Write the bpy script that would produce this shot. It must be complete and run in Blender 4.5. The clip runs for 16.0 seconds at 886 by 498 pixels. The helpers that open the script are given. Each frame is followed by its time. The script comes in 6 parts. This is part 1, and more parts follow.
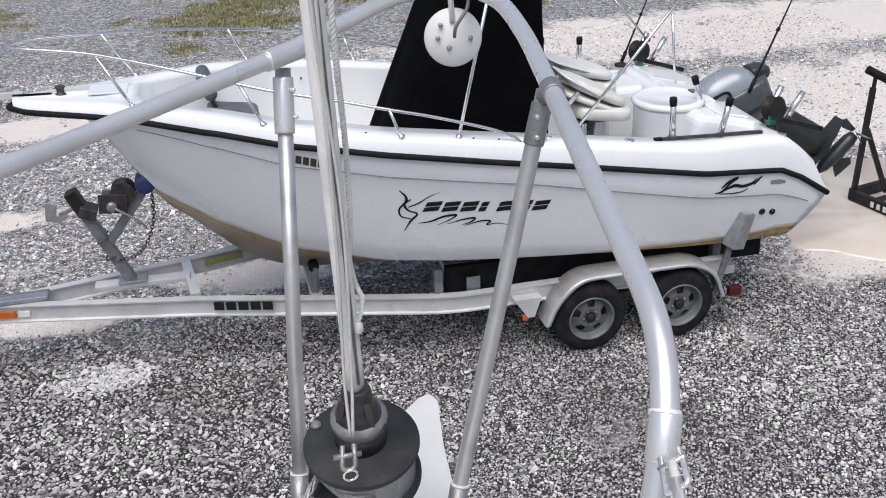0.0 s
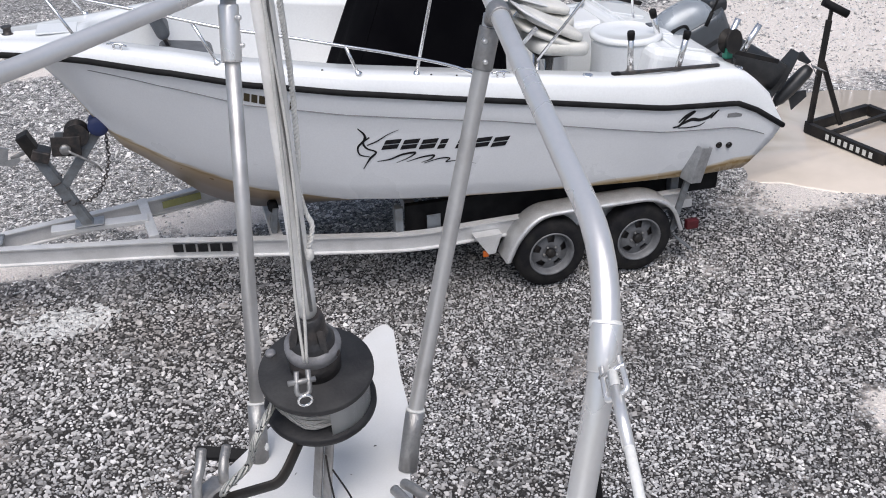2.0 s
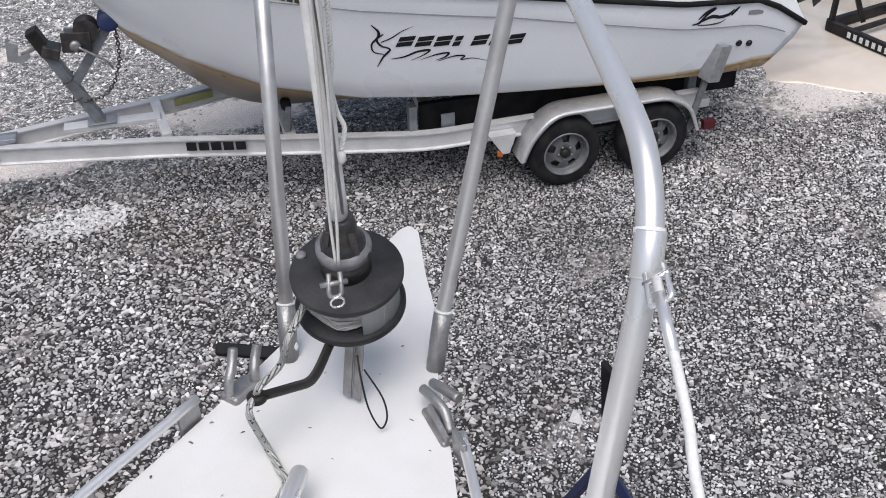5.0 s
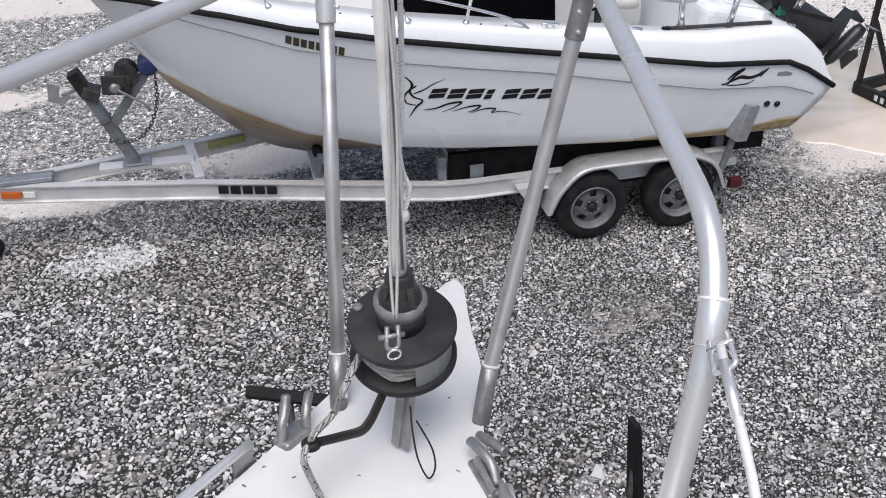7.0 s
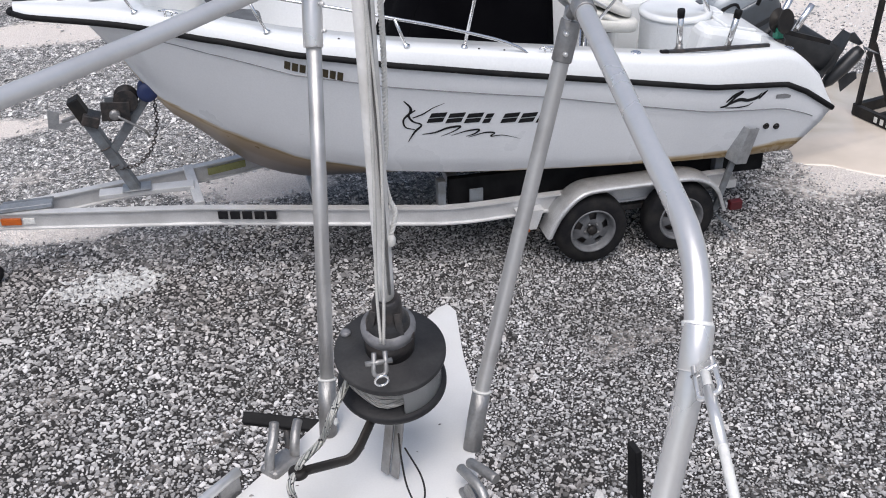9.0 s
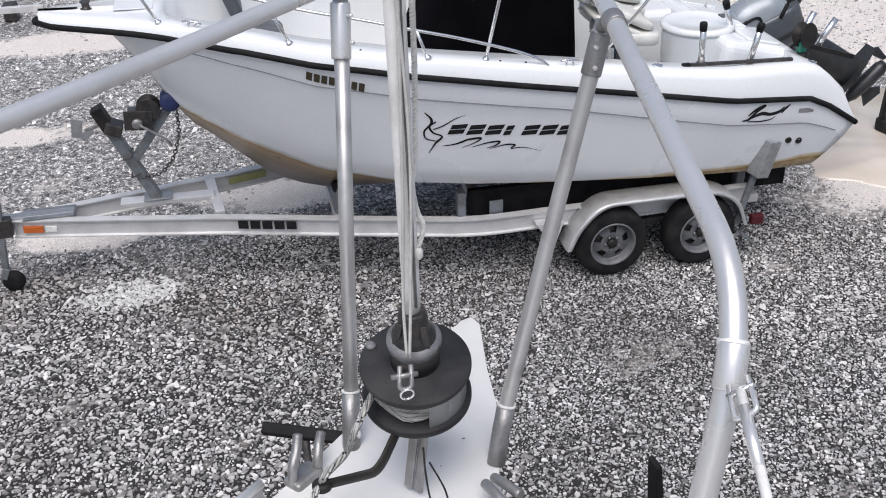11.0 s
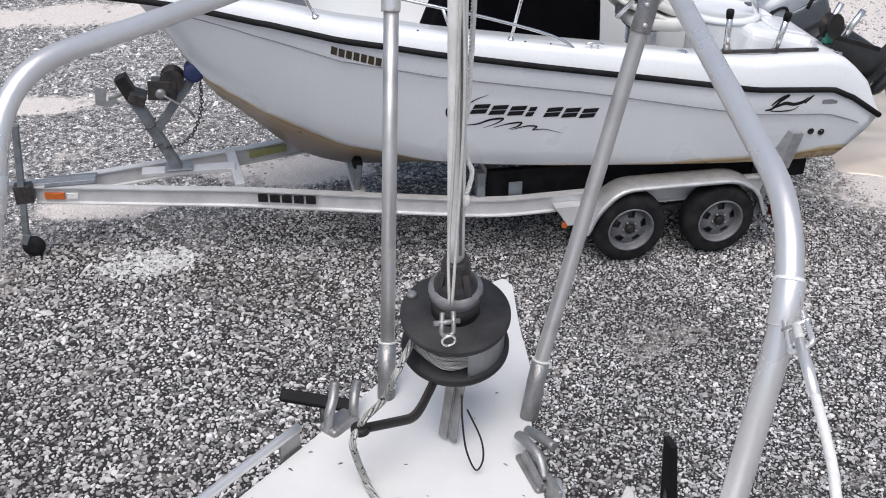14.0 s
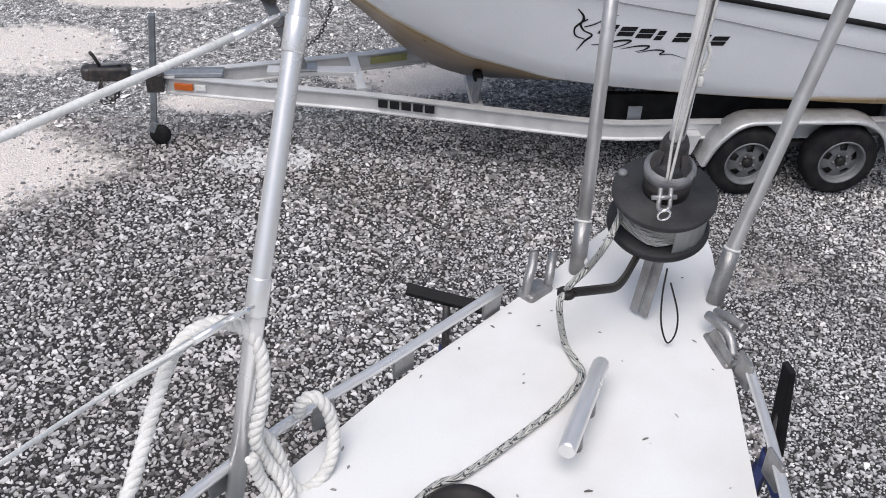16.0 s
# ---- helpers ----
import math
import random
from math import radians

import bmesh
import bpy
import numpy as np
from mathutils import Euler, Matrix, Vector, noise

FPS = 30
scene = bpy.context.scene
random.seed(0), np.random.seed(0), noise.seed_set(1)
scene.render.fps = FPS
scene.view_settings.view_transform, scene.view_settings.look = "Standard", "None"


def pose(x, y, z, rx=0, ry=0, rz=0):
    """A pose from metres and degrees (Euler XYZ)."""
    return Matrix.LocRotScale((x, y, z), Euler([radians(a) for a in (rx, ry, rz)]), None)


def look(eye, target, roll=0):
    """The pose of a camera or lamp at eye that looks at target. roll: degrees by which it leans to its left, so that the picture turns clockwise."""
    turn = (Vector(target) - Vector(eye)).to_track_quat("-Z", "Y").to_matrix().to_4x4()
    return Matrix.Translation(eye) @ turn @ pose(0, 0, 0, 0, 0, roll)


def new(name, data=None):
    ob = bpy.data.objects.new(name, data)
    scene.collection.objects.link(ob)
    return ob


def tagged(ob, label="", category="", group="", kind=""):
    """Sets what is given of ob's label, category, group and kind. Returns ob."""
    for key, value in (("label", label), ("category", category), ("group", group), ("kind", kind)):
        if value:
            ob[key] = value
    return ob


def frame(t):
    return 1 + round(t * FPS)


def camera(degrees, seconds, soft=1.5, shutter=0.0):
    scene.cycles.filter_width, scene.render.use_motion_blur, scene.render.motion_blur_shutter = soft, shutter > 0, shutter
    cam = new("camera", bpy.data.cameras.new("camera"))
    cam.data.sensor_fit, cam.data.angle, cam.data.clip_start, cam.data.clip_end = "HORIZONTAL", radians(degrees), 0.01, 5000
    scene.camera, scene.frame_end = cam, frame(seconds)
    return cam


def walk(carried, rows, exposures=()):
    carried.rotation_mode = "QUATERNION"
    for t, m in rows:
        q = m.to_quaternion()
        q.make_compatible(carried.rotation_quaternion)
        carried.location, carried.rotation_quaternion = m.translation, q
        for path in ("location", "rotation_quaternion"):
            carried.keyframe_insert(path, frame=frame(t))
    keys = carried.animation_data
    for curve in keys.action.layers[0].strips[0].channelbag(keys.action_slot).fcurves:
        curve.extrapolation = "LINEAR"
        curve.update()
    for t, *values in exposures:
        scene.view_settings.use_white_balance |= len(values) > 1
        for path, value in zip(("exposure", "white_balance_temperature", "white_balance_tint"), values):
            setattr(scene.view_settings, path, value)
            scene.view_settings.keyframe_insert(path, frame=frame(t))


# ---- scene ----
cam = camera(48.0, 16.0, soft=1.0)
PATH = [
    (0, (-1.656, 2.089, 4.633), (-1.257, 3.842, 3.755), -1.9),
    (0.5, (-1.664, 2.083, 4.632), (-1.261, 3.824, 3.734), -2.0),
    (1, (-1.663, 2.083, 4.629), (-1.248, 3.812, 3.712), -1.8),
    (1.5, (-1.658, 2.073, 4.63), (-1.222, 3.781, 3.686), -1.7),
    (2, (-1.642, 2.067, 4.615), (-1.188, 3.747, 3.63), -1.8),
    (2.5, (-1.64, 2.066, 4.616), (-1.179, 3.709, 3.574), -2.0),
    (3, (-1.658, 2.062, 4.611), (-1.204, 3.669, 3.51), -2.4),
    (3.5, (-1.662, 2.065, 4.608), (-1.225, 3.647, 3.465), -3.0),
    (4, (-1.657, 2.083, 4.611), (-1.237, 3.655, 3.448), -3.3),
    (6.3, (-1.722, 2.083, 4.649), (-1.343, 3.698, 3.531), -0.4),
    (6.5, (-1.73, 2.079, 4.657), (-1.352, 3.702, 3.552), -0.5),
    (7, (-1.742, 2.057, 4.669), (-1.362, 3.699, 3.593), -0.9),
    (7.5, (-1.737, 2.042, 4.664), (-1.356, 3.697, 3.607), -1.3),
    (8, (-1.722, 2.058, 4.66), (-1.34, 3.72, 3.615), -1.4),
    (8.5, (-1.721, 2.064, 4.667), (-1.339, 3.729, 3.628), -1.4),
    (9, (-1.714, 2.066, 4.66), (-1.333, 3.734, 3.625), -1.3),
    (11.5, (-1.732, 2.079, 4.659), (-1.39, 3.771, 3.65), -1.2),
    (12, (-1.737, 2.078, 4.667), (-1.396, 3.775, 3.664), -0.7),
    (12.5, (-1.744, 2.085, 4.664), (-1.417, 3.787, 3.665), -0.3),
    (13, (-1.752, 2.091, 4.655), (-1.443, 3.794, 3.652), -0.2),
    (13.5, (-1.77, 2.087, 4.64), (-1.471, 3.783, 3.623), -0.1),
    (14, (-1.792, 2.04, 4.618), (-1.467, 3.718, 3.58), 0.2),
    (14.5, (-1.909, 1.976, 4.64), (-1.537, 3.635, 3.587), 0.7),
    (15, (-2.028, 1.945, 4.659), (-1.647, 3.59, 3.588), 1.3),
    (15.5, (-2.088, 1.921, 4.639), (-1.777, 3.558, 3.534), 1.9),
    (16, (-2.048, 1.924, 4.593), (-1.895, 3.543, 3.428), 1.9),
]
walk(cam, [(t, look(eye, target, roll)) for t, eye, target, roll in PATH])

# ---- light ----
SUN_EL, SUN_AZ = 66, 202.0
world = bpy.data.worlds.new("sky")
scene.world = world
world.use_nodes = True
wn = world.node_tree.nodes
sky = wn.new("ShaderNodeTexSky")
sky.sky_type, sky.sun_disc = "NISHITA", False
sky.sun_elevation, sky.sun_rotation = radians(SUN_EL), radians(SUN_AZ)
sky.air_density, sky.dust_density, sky.ozone_density = 1.0, 4.0, 1.0
cloud = wn.new("ShaderNodeHueSaturation")
cloud.inputs["Saturation"].default_value = 0.95
world.node_tree.links.new(sky.outputs[0], cloud.inputs["Color"])
world.node_tree.links.new(cloud.outputs[0], wn["Background"].inputs[0])
wn["Background"].inputs[1].default_value = 0.125
sun_data = bpy.data.lights.new("sun", "SUN")
sun_data.energy, sun_data.angle, sun_data.color = 2.45, radians(55), (0.985, 0.975, 1.01)
sun = new("sun", sun_data)
a, e = radians(SUN_AZ), radians(SUN_EL)
sun.matrix_world = look((0, 0, 12), Vector((0, 0, 12)) - Vector((math.sin(a) * math.cos(e), math.cos(a) * math.cos(e), math.sin(e))))


# ---- materials ----
def material(name, base, rough=0.5, metal=0.0, second=None, scale=8.0, amount=0.5, fine=90.0, bump=0.1, coat=0.0, island=0.0, lo=0.4, hi=0.65, spec=0.5, grit=None):
    """Base colour worn towards a second one in patches, with a finer grain over it."""
    m = bpy.data.materials.new(name)
    m.use_nodes = True
    n, ln = m.node_tree.nodes, m.node_tree.links
    b = n["Principled BSDF"]
    b.inputs["Metallic"].default_value = metal
    b.inputs["Coat Weight"].default_value = coat
    b.inputs["Specular IOR Level"].default_value = spec
    co = n.new("ShaderNodeTexCoord")
    big = n.new("ShaderNodeTexNoise")
    big.inputs["Scale"].default_value, big.inputs["Detail"].default_value = scale, 6
    small = n.new("ShaderNodeTexNoise")
    small.inputs["Scale"].default_value, small.inputs["Detail"].default_value = fine, 4
    ln.new(co.outputs["Object"], big.inputs["Vector"])
    ln.new(co.outputs["Object"], small.inputs["Vector"])
    ramp = n.new("ShaderNodeMapRange")
    ramp.inputs["From Min"].default_value, ramp.inputs["From Max"].default_value = lo, hi
    ramp.inputs["To Max"].default_value = amount
    ln.new(big.outputs["Fac"], ramp.inputs["Value"])
    mix = n.new("ShaderNodeMix")
    mix.data_type = "RGBA"
    mix.inputs["A"].default_value = (*base, 1)
    mix.inputs["B"].default_value = (*(second or [c * 0.7 for c in base]), 1)
    ln.new(ramp.outputs["Result"], mix.inputs["Factor"])
    grain = n.new("ShaderNodeMapRange")
    grain.inputs["From Min"].default_value, grain.inputs["From Max"].default_value = 0.3, 0.7
    grain.inputs["To Min"].default_value, grain.inputs["To Max"].default_value = grit or ((0.97, 1.02) if coat else (0.9, 1.08))
    ln.new(small.outputs["Fac"], grain.inputs["Value"])
    mul = n.new("ShaderNodeVectorMath")
    mul.operation = "SCALE"
    ln.new(mix.outputs["Result"], mul.inputs[0])
    last = grain.outputs["Result"]
    if island:
        geo = n.new("ShaderNodeNewGeometry")
        vary = n.new("ShaderNodeMapRange")
        vary.inputs["To Min"].default_value, vary.inputs["To Max"].default_value = 1 - island, 1 + island
        ln.new(geo.outputs["Random Per Island"], vary.inputs["Value"])
        both = n.new("ShaderNodeMath")
        both.operation = "MULTIPLY"
        ln.new(last, both.inputs[0])
        ln.new(vary.outputs["Result"], both.inputs[1])
        last = both.outputs[0]
    ln.new(last, mul.inputs["Scale"])
    ln.new(mul.outputs["Vector"], b.inputs["Base Color"])
    r = n.new("ShaderNodeMapRange")
    r.inputs["To Min"].default_value, r.inputs["To Max"].default_value = max(0.03, rough - 0.12), min(1, rough + 0.12)
    ln.new(big.outputs["Fac"], r.inputs["Value"])
    ln.new(r.outputs["Result"], b.inputs["Roughness"])
    if bump:
        bp = n.new("ShaderNodeBump")
        bp.inputs["Strength"].default_value, bp.inputs["Distance"].default_value = bump, 0.01
        ln.new(small.outputs["Fac"], bp.inputs["Height"])
        ln.new(bp.outputs["Normal"], b.inputs["Normal"])
    return m


STEEL = material("stainless_tube", (0.78, 0.775, 0.77), 0.3, 0.65, (0.5, 0.48, 0.465), 7, 0.35, 160, 0.0, lo=0.52, hi=0.72, grit=(0.98, 1.01))
# stains, plus a tone darker than the rail for the legs' dimmer light
LEGSTEEL = material("stained_shaded_leg", (0.56, 0.555, 0.55), 0.42, 0.7, (0.26, 0.245, 0.24), 9, 0.6, 120, 0.0, lo=0.48, hi=0.68, grit=(0.97, 1.02))
FOIL = material("grey_aluminium_foil", (0.82, 0.81, 0.79), 0.55, 0.1, (0.56, 0.54, 0.5), 9, 0.7, 120, 0.03, lo=0.48, hi=0.7, grit=(0.96, 1.03))
CHROME = material("polished_rail", (0.86, 0.86, 0.86), 0.2, 0.9, (0.62, 0.62, 0.62), 10, 0.4, 120, 0.0, grit=(0.98, 1.01))
CAST = material("dull_cast_metal", (0.35, 0.35, 0.35), 0.45, 0.7, (0.22, 0.21, 0.2), 25, 0.7, 200, 0.15)
DECKWHITE = material("white_deck_paint", (0.68, 0.68, 0.675), 0.6, 0, (0.58, 0.57, 0.54), 5, 0.6, 240, 0.03, grit=(0.975, 1.015))
GELCOAT = material("white_gelcoat", (0.78, 0.8, 0.81), 0.22, 0, (0.72, 0.74, 0.75), 1.2, 0.5, 60, 0.0, 0.3)
LINER = material("cockpit_liner", (0.68, 0.69, 0.69), 0.45, 0, (0.58, 0.59, 0.58), 4, 0.5, 150, 0.05)
RUBBER = material("black_rubber", (0.01, 0.01, 0.011), 0.65, 0, (0.025, 0.025, 0.025), 8, 0.5, 120, 0.1, spec=0.12)
TYRE = material("tyre_rubber", (0.009, 0.009, 0.011), 0.75, 0, (0.028, 0.027, 0.025), 9, 0.7, 80, 0.25, spec=0.2)
DRUM = material("black_drum_plastic", (0.022, 0.022, 0.024), 0.5, 0, (0.06, 0.06, 0.06), 12, 0.6, 150, 0.1, spec=0.2)
COLLARGREY = material("worn_grey_casting", (0.2, 0.2, 0.21), 0.5, 0.2, (0.09, 0.09, 0.09), 30, 0.7, 160, 0.1)
FABRIC = material("black_canvas_cover", (0.003, 0.003, 0.004), 0.95, 0, (0.006, 0.006, 0.007), 3, 0.6, 300, 0.2, spec=0.03)
GALV = material("galvanised_steel", (0.46, 0.47, 0.48), 0.45, 0.75, (0.33, 0.34, 0.35), 18, 0.7, 120, 0.12)
ALU = material("aluminium_beam", (0.68, 0.68, 0.68), 0.45, 0.35, (0.5, 0.5, 0.495), 5, 0.6, 140, 0.05)
TREAD = material("tread_plate", (0.62, 0.625, 0.63), 0.45, 0.55, (0.45, 0.45, 0.45), 10, 0.6, 100, 0.1)
RIM = material("silver_painted_rim", (0.165, 0.17, 0.178), 0.55, 0.2, (0.1, 0.1, 0.105), 14, 0.6, 120, 0.08)
GREYSTEEL = material("grey_painted_steel", (0.2, 0.22, 0.24), 0.5, 0.3, (0.12, 0.12, 0.12), 12, 0.7, 120, 0.1)
DARKMETAL = material("dark_oily_metal", (0.05, 0.05, 0.052), 0.45, 0.6, (0.12, 0.1, 0.09), 20, 0.7, 160, 0.15)
BLUEROLL = material("blue_rubber_roller", (0.02, 0.035, 0.12), 0.55, 0, (0.05, 0.06, 0.12), 10, 0.5, 90, 0.1)
NAVY = material("navy_painted_steel", (0.012, 0.022, 0.09), 0.45, 0, (0.03, 0.03, 0.06), 9, 0.5, 120, 0.1)
BLACKPAINT = material("black_painted_steel", (0.014, 0.014, 0.015), 0.5, 0, (0.04, 0.035, 0.03), 9, 0.6, 120, 0.1, spec=0.2)
INK = material("black_decal_film", (0.012, 0.012, 0.014), 0.4, 0, (0.03, 0.03, 0.03), 30, 0.4, 90, 0.0, spec=0.2)
GREYINK = material("grey_decal_film", (0.25, 0.25, 0.26), 0.4, 0, (0.15, 0.15, 0.15), 30, 0.4, 90, 0.0)
WHITEINK = material("white_lettering_paint", (0.75, 0.75, 0.73), 0.6, 0, (0.5, 0.5, 0.48), 40, 0.5, 90, 0.0)
GOLDINK = material("dark_gold_number_film", (0.06, 0.045, 0.02), 0.4, 0, (0.02, 0.02, 0.02), 40, 0.6, 90, 0.0)
WIREWHITE = material("white_coated_wire", (0.74, 0.74, 0.72), 0.5, 0, (0.55, 0.55, 0.53), 30, 0.5, 200, 0.15)
AMBER = material("amber_lens", (0.55, 0.13, 0.02), 0.3, 0, (0.35, 0.07, 0.02), 30, 0.5, 90, 0.0)
RED = material("red_lens", (0.06, 0.006, 0.009), 0.4, 0, (0.1, 0.01, 0.015), 30, 0.5, 90, 0.0)
YELLOW = material("faded_yellow_sticker", (0.3, 0.3, 0.13), 0.6, 0, (0.25, 0.25, 0.08), 30, 0.6, 90, 0.0)
MOTORGREY = material("grey_motor_paint", (0.1, 0.112, 0.125), 0.3, 0.3, (0.07, 0.075, 0.08), 6, 0.5, 90, 0.0, 0.2)
MOTORBLACK = material("dark_motor_casting", (0.03, 0.032, 0.035), 0.35, 0.2, (0.06, 0.06, 0.06), 10, 0.5, 90, 0.05)
VINYL = material("white_vinyl_seat", (0.72, 0.71, 0.67), 0.5, 0, (0.58, 0.57, 0.52), 7, 0.6, 160, 0.08)
GREYCUSHION = material("dark_grey_vinyl", (0.1, 0.11, 0.12), 0.5, 0, (0.06, 0.06, 0.07), 8, 0.5, 160, 0.08)
GREEN = material("green_plastic", (0.02, 0.2, 0.13), 0.4, 0, (0.02, 0.12, 0.08), 20, 0.5, 90, 0.0)


def finish_links(m):
    return m.node_tree.nodes, m.node_tree.links


def rope_material(name, base, fleck, flecks):
    """Twisted fibre: oblique bands along the rope's length, with coloured flecks."""
    m = material(name, base, 0.85, 0, [c * 0.75 for c in base], 30, 0.6, 400, 0.4)
    n, ln = finish_links(m)
    b = n["Principled BSDF"]
    at = n.new("ShaderNodeAttribute")
    at.attribute_name = "twist"
    wave = n.new("ShaderNodeMath")
    wave.operation = "SINE"
    ln.new(at.outputs["Fac"], wave.inputs[0])
    bp = n.new("ShaderNodeBump")
    bp.inputs["Strength"].default_value, bp.inputs["Distance"].default_value = 0.9, 0.004
    ln.new(wave.outputs[0], bp.inputs["Height"])
    ln.new(bp.outputs["Normal"], b.inputs["Normal"])
    if flecks:
        ck = n.new("ShaderNodeTexVoronoi")
        ck.inputs["Scale"].default_value = flecks
        co = n.new("ShaderNodeTexCoord")
        ln.new(co.outputs["Object"], ck.inputs["Vector"])
        th = n.new("ShaderNodeMath")
        th.operation = "GREATER_THAN"
        th.inputs[1].default_value = 0.9
        sep = n.new("ShaderNodeSeparateColor")
        ln.new(ck.outputs["Color"], sep.inputs["Color"])
        ln.new(sep.outputs[0], th.inputs[0])
        mx = n.new("ShaderNodeMix")
        mx.data_type = "RGBA"
        old = b.inputs["Base Color"].links[0].from_socket
        ln.new(old, mx.inputs["A"])
        mx.inputs["B"].default_value = (*fleck, 1)
        ln.new(th.outputs[0], mx.inputs["Factor"])
        ln.new(mx.outputs["Result"], b.inputs["Base Color"])
    return m


ROPE = rope_material("white_laid_rope", (0.7, 0.69, 0.66), (0, 0, 0), 0)
FLECKROPE = rope_material("flecked_braid_rope", (0.66, 0.66, 0.62), (0.05, 0.05, 0.055), 260)
PALEROPE = rope_material("pale_thin_rope", (0.62, 0.61, 0.58), (0, 0, 0), 0)


def gravel_material():
    m = bpy.data.materials.new("crushed_limestone_ground")
    m.use_nodes = True
    n, ln = finish_links(m)
    b = n["Principled BSDF"]
    co = n.new("ShaderNodeTexCoord")
    warp = n.new("ShaderNodeTexNoise")
    warp.inputs["Scale"].default_value = 30
    ln.new(co.outputs["Object"], warp.inputs["Vector"])
    add = n.new("ShaderNodeVectorMath")
    add.operation = "MULTIPLY_ADD"
    add.inputs[1].default_value = (0.03, 0.03, 0.03)
    ln.new(warp.outputs["Color"], add.inputs[0])
    ln.new(co.outputs["Object"], add.inputs[2])
    cells = []
    for scale in (36, 60):
        v = n.new("ShaderNodeTexVoronoi")
        v.inputs["Scale"].default_value = scale
        ln.new(add.outputs[0], v.inputs["Vector"])
        ed = n.new("ShaderNodeTexVoronoi")
        ed.feature = "DISTANCE_TO_EDGE"
        ed.inputs["Scale"].default_value = scale
        ln.new(add.outputs[0], ed.inputs["Vector"])
        sep = n.new("ShaderNodeSeparateColor")
        ln.new(v.outputs["Color"], sep.inputs["Color"])
        cells.append((sep, ed))
    tone = n.new("ShaderNodeValToRGB")
    tone.color_ramp.elements[0].color = (0.14, 0.14, 0.14, 1)
    tone.color_ramp.elements[1].color = (0.95, 0.94, 0.93, 1)
    mid = tone.color_ramp.elements.new(0.5)
    mid.color = (0.56, 0.555, 0.55, 1)
    ln.new(cells[0][0].outputs[0], tone.inputs["Fac"])
    # cell edges darkened: shade between the drawn stones, put into the colour
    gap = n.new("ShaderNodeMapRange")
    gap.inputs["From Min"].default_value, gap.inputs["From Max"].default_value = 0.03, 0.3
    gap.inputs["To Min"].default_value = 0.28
    clump = n.new("ShaderNodeTexNoise")
    clump.inputs["Scale"].default_value, clump.inputs["Detail"].default_value = 9, 5
    ln.new(co.outputs["Object"], clump.inputs["Vector"])
    cl = n.new("ShaderNodeMapRange")
    cl.inputs["From Min"].default_value, cl.inputs["From Max"].default_value = 0.36, 0.64
    cl.inputs["To Min"].default_value, cl.inputs["To Max"].default_value = 0.6, 1.35
    ln.new(clump.outputs["Fac"], cl.inputs["Value"])
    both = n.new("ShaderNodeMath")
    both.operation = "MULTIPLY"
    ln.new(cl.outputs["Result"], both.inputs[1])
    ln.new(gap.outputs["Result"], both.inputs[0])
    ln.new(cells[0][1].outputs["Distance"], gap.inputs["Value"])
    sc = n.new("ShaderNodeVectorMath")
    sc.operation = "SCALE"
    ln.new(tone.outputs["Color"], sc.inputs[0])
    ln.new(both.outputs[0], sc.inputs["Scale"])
    # near-black paints the shade in gaps between near stones; then worn sandy patches
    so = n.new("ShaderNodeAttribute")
    so.attribute_name = "gap_shade"
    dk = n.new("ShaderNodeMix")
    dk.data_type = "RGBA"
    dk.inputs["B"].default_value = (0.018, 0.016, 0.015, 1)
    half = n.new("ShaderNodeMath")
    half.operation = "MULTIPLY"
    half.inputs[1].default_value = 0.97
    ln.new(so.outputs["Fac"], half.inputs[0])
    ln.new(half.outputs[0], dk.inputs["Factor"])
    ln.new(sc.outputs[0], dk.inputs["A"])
    patch = n.new("ShaderNodeTexNoise")
    patch.inputs["Scale"].default_value, patch.inputs["Detail"].default_value = 0.55, 5
    ln.new(co.outputs["Object"], patch.inputs["Vector"])
    pr = n.new("ShaderNodeMapRange")
    pr.inputs["From Min"].default_value, pr.inputs["From Max"].default_value = 0.85, 1.35
    pr.inputs["To Max"].default_value = 0.9
    at = n.new("ShaderNodeAttribute")
    at.attribute_name = "bare"
    grit = n.new("ShaderNodeTexNoise")
    grit.inputs["Scale"].default_value, grit.inputs["Detail"].default_value = 9, 6
    ln.new(co.outputs["Object"], grit.inputs["Vector"])
    worn = n.new("ShaderNodeMath")
    worn.operation = "MULTIPLY_ADD"
    worn.inputs[1].default_value = 1.2
    ln.new(grit.outputs["Fac"], worn.inputs[0])
    ln.new(at.outputs["Fac"], worn.inputs[2])
    ln.new(worn.outputs[0], pr.inputs["Value"])
    fines = n.new("ShaderNodeTexNoise")
    fines.inputs["Scale"].default_value, fines.inputs["Detail"].default_value = 60, 6
    ln.new(co.outputs["Object"], fines.inputs["Vector"])
    fr = n.new("ShaderNodeValToRGB")
    fr.color_ramp.elements[0].position, fr.color_ramp.elements[0].color = 0.3, (0.7, 0.63, 0.58, 1)
    fr.color_ramp.elements[1].position, fr.color_ramp.elements[1].color = 0.7, (0.95, 0.89, 0.84, 1)
    ln.new(fines.outputs["Fac"], fr.inputs["Fac"])
    mx = n.new("ShaderNodeMix")
    mx.data_type = "RGBA"
    ln.new(pr.outputs["Result"], mx.inputs["Factor"])
    ln.new(dk.outputs["Result"], mx.inputs["A"])
    ln.new(fr.outputs["Color"], mx.inputs["B"])
    ln.new(mx.outputs["Result"], b.inputs["Base Color"])
    b.inputs["Roughness"].default_value = 0.85
    bp = n.new("ShaderNodeBump")
    bp.inputs["Strength"].default_value, bp.inputs["Distance"].default_value = 0.8, 0.02
    ln.new(gap.outputs["Result"], bp.inputs["Height"])
    ln.new(bp.outputs["Normal"], b.inputs["Normal"])
    return m


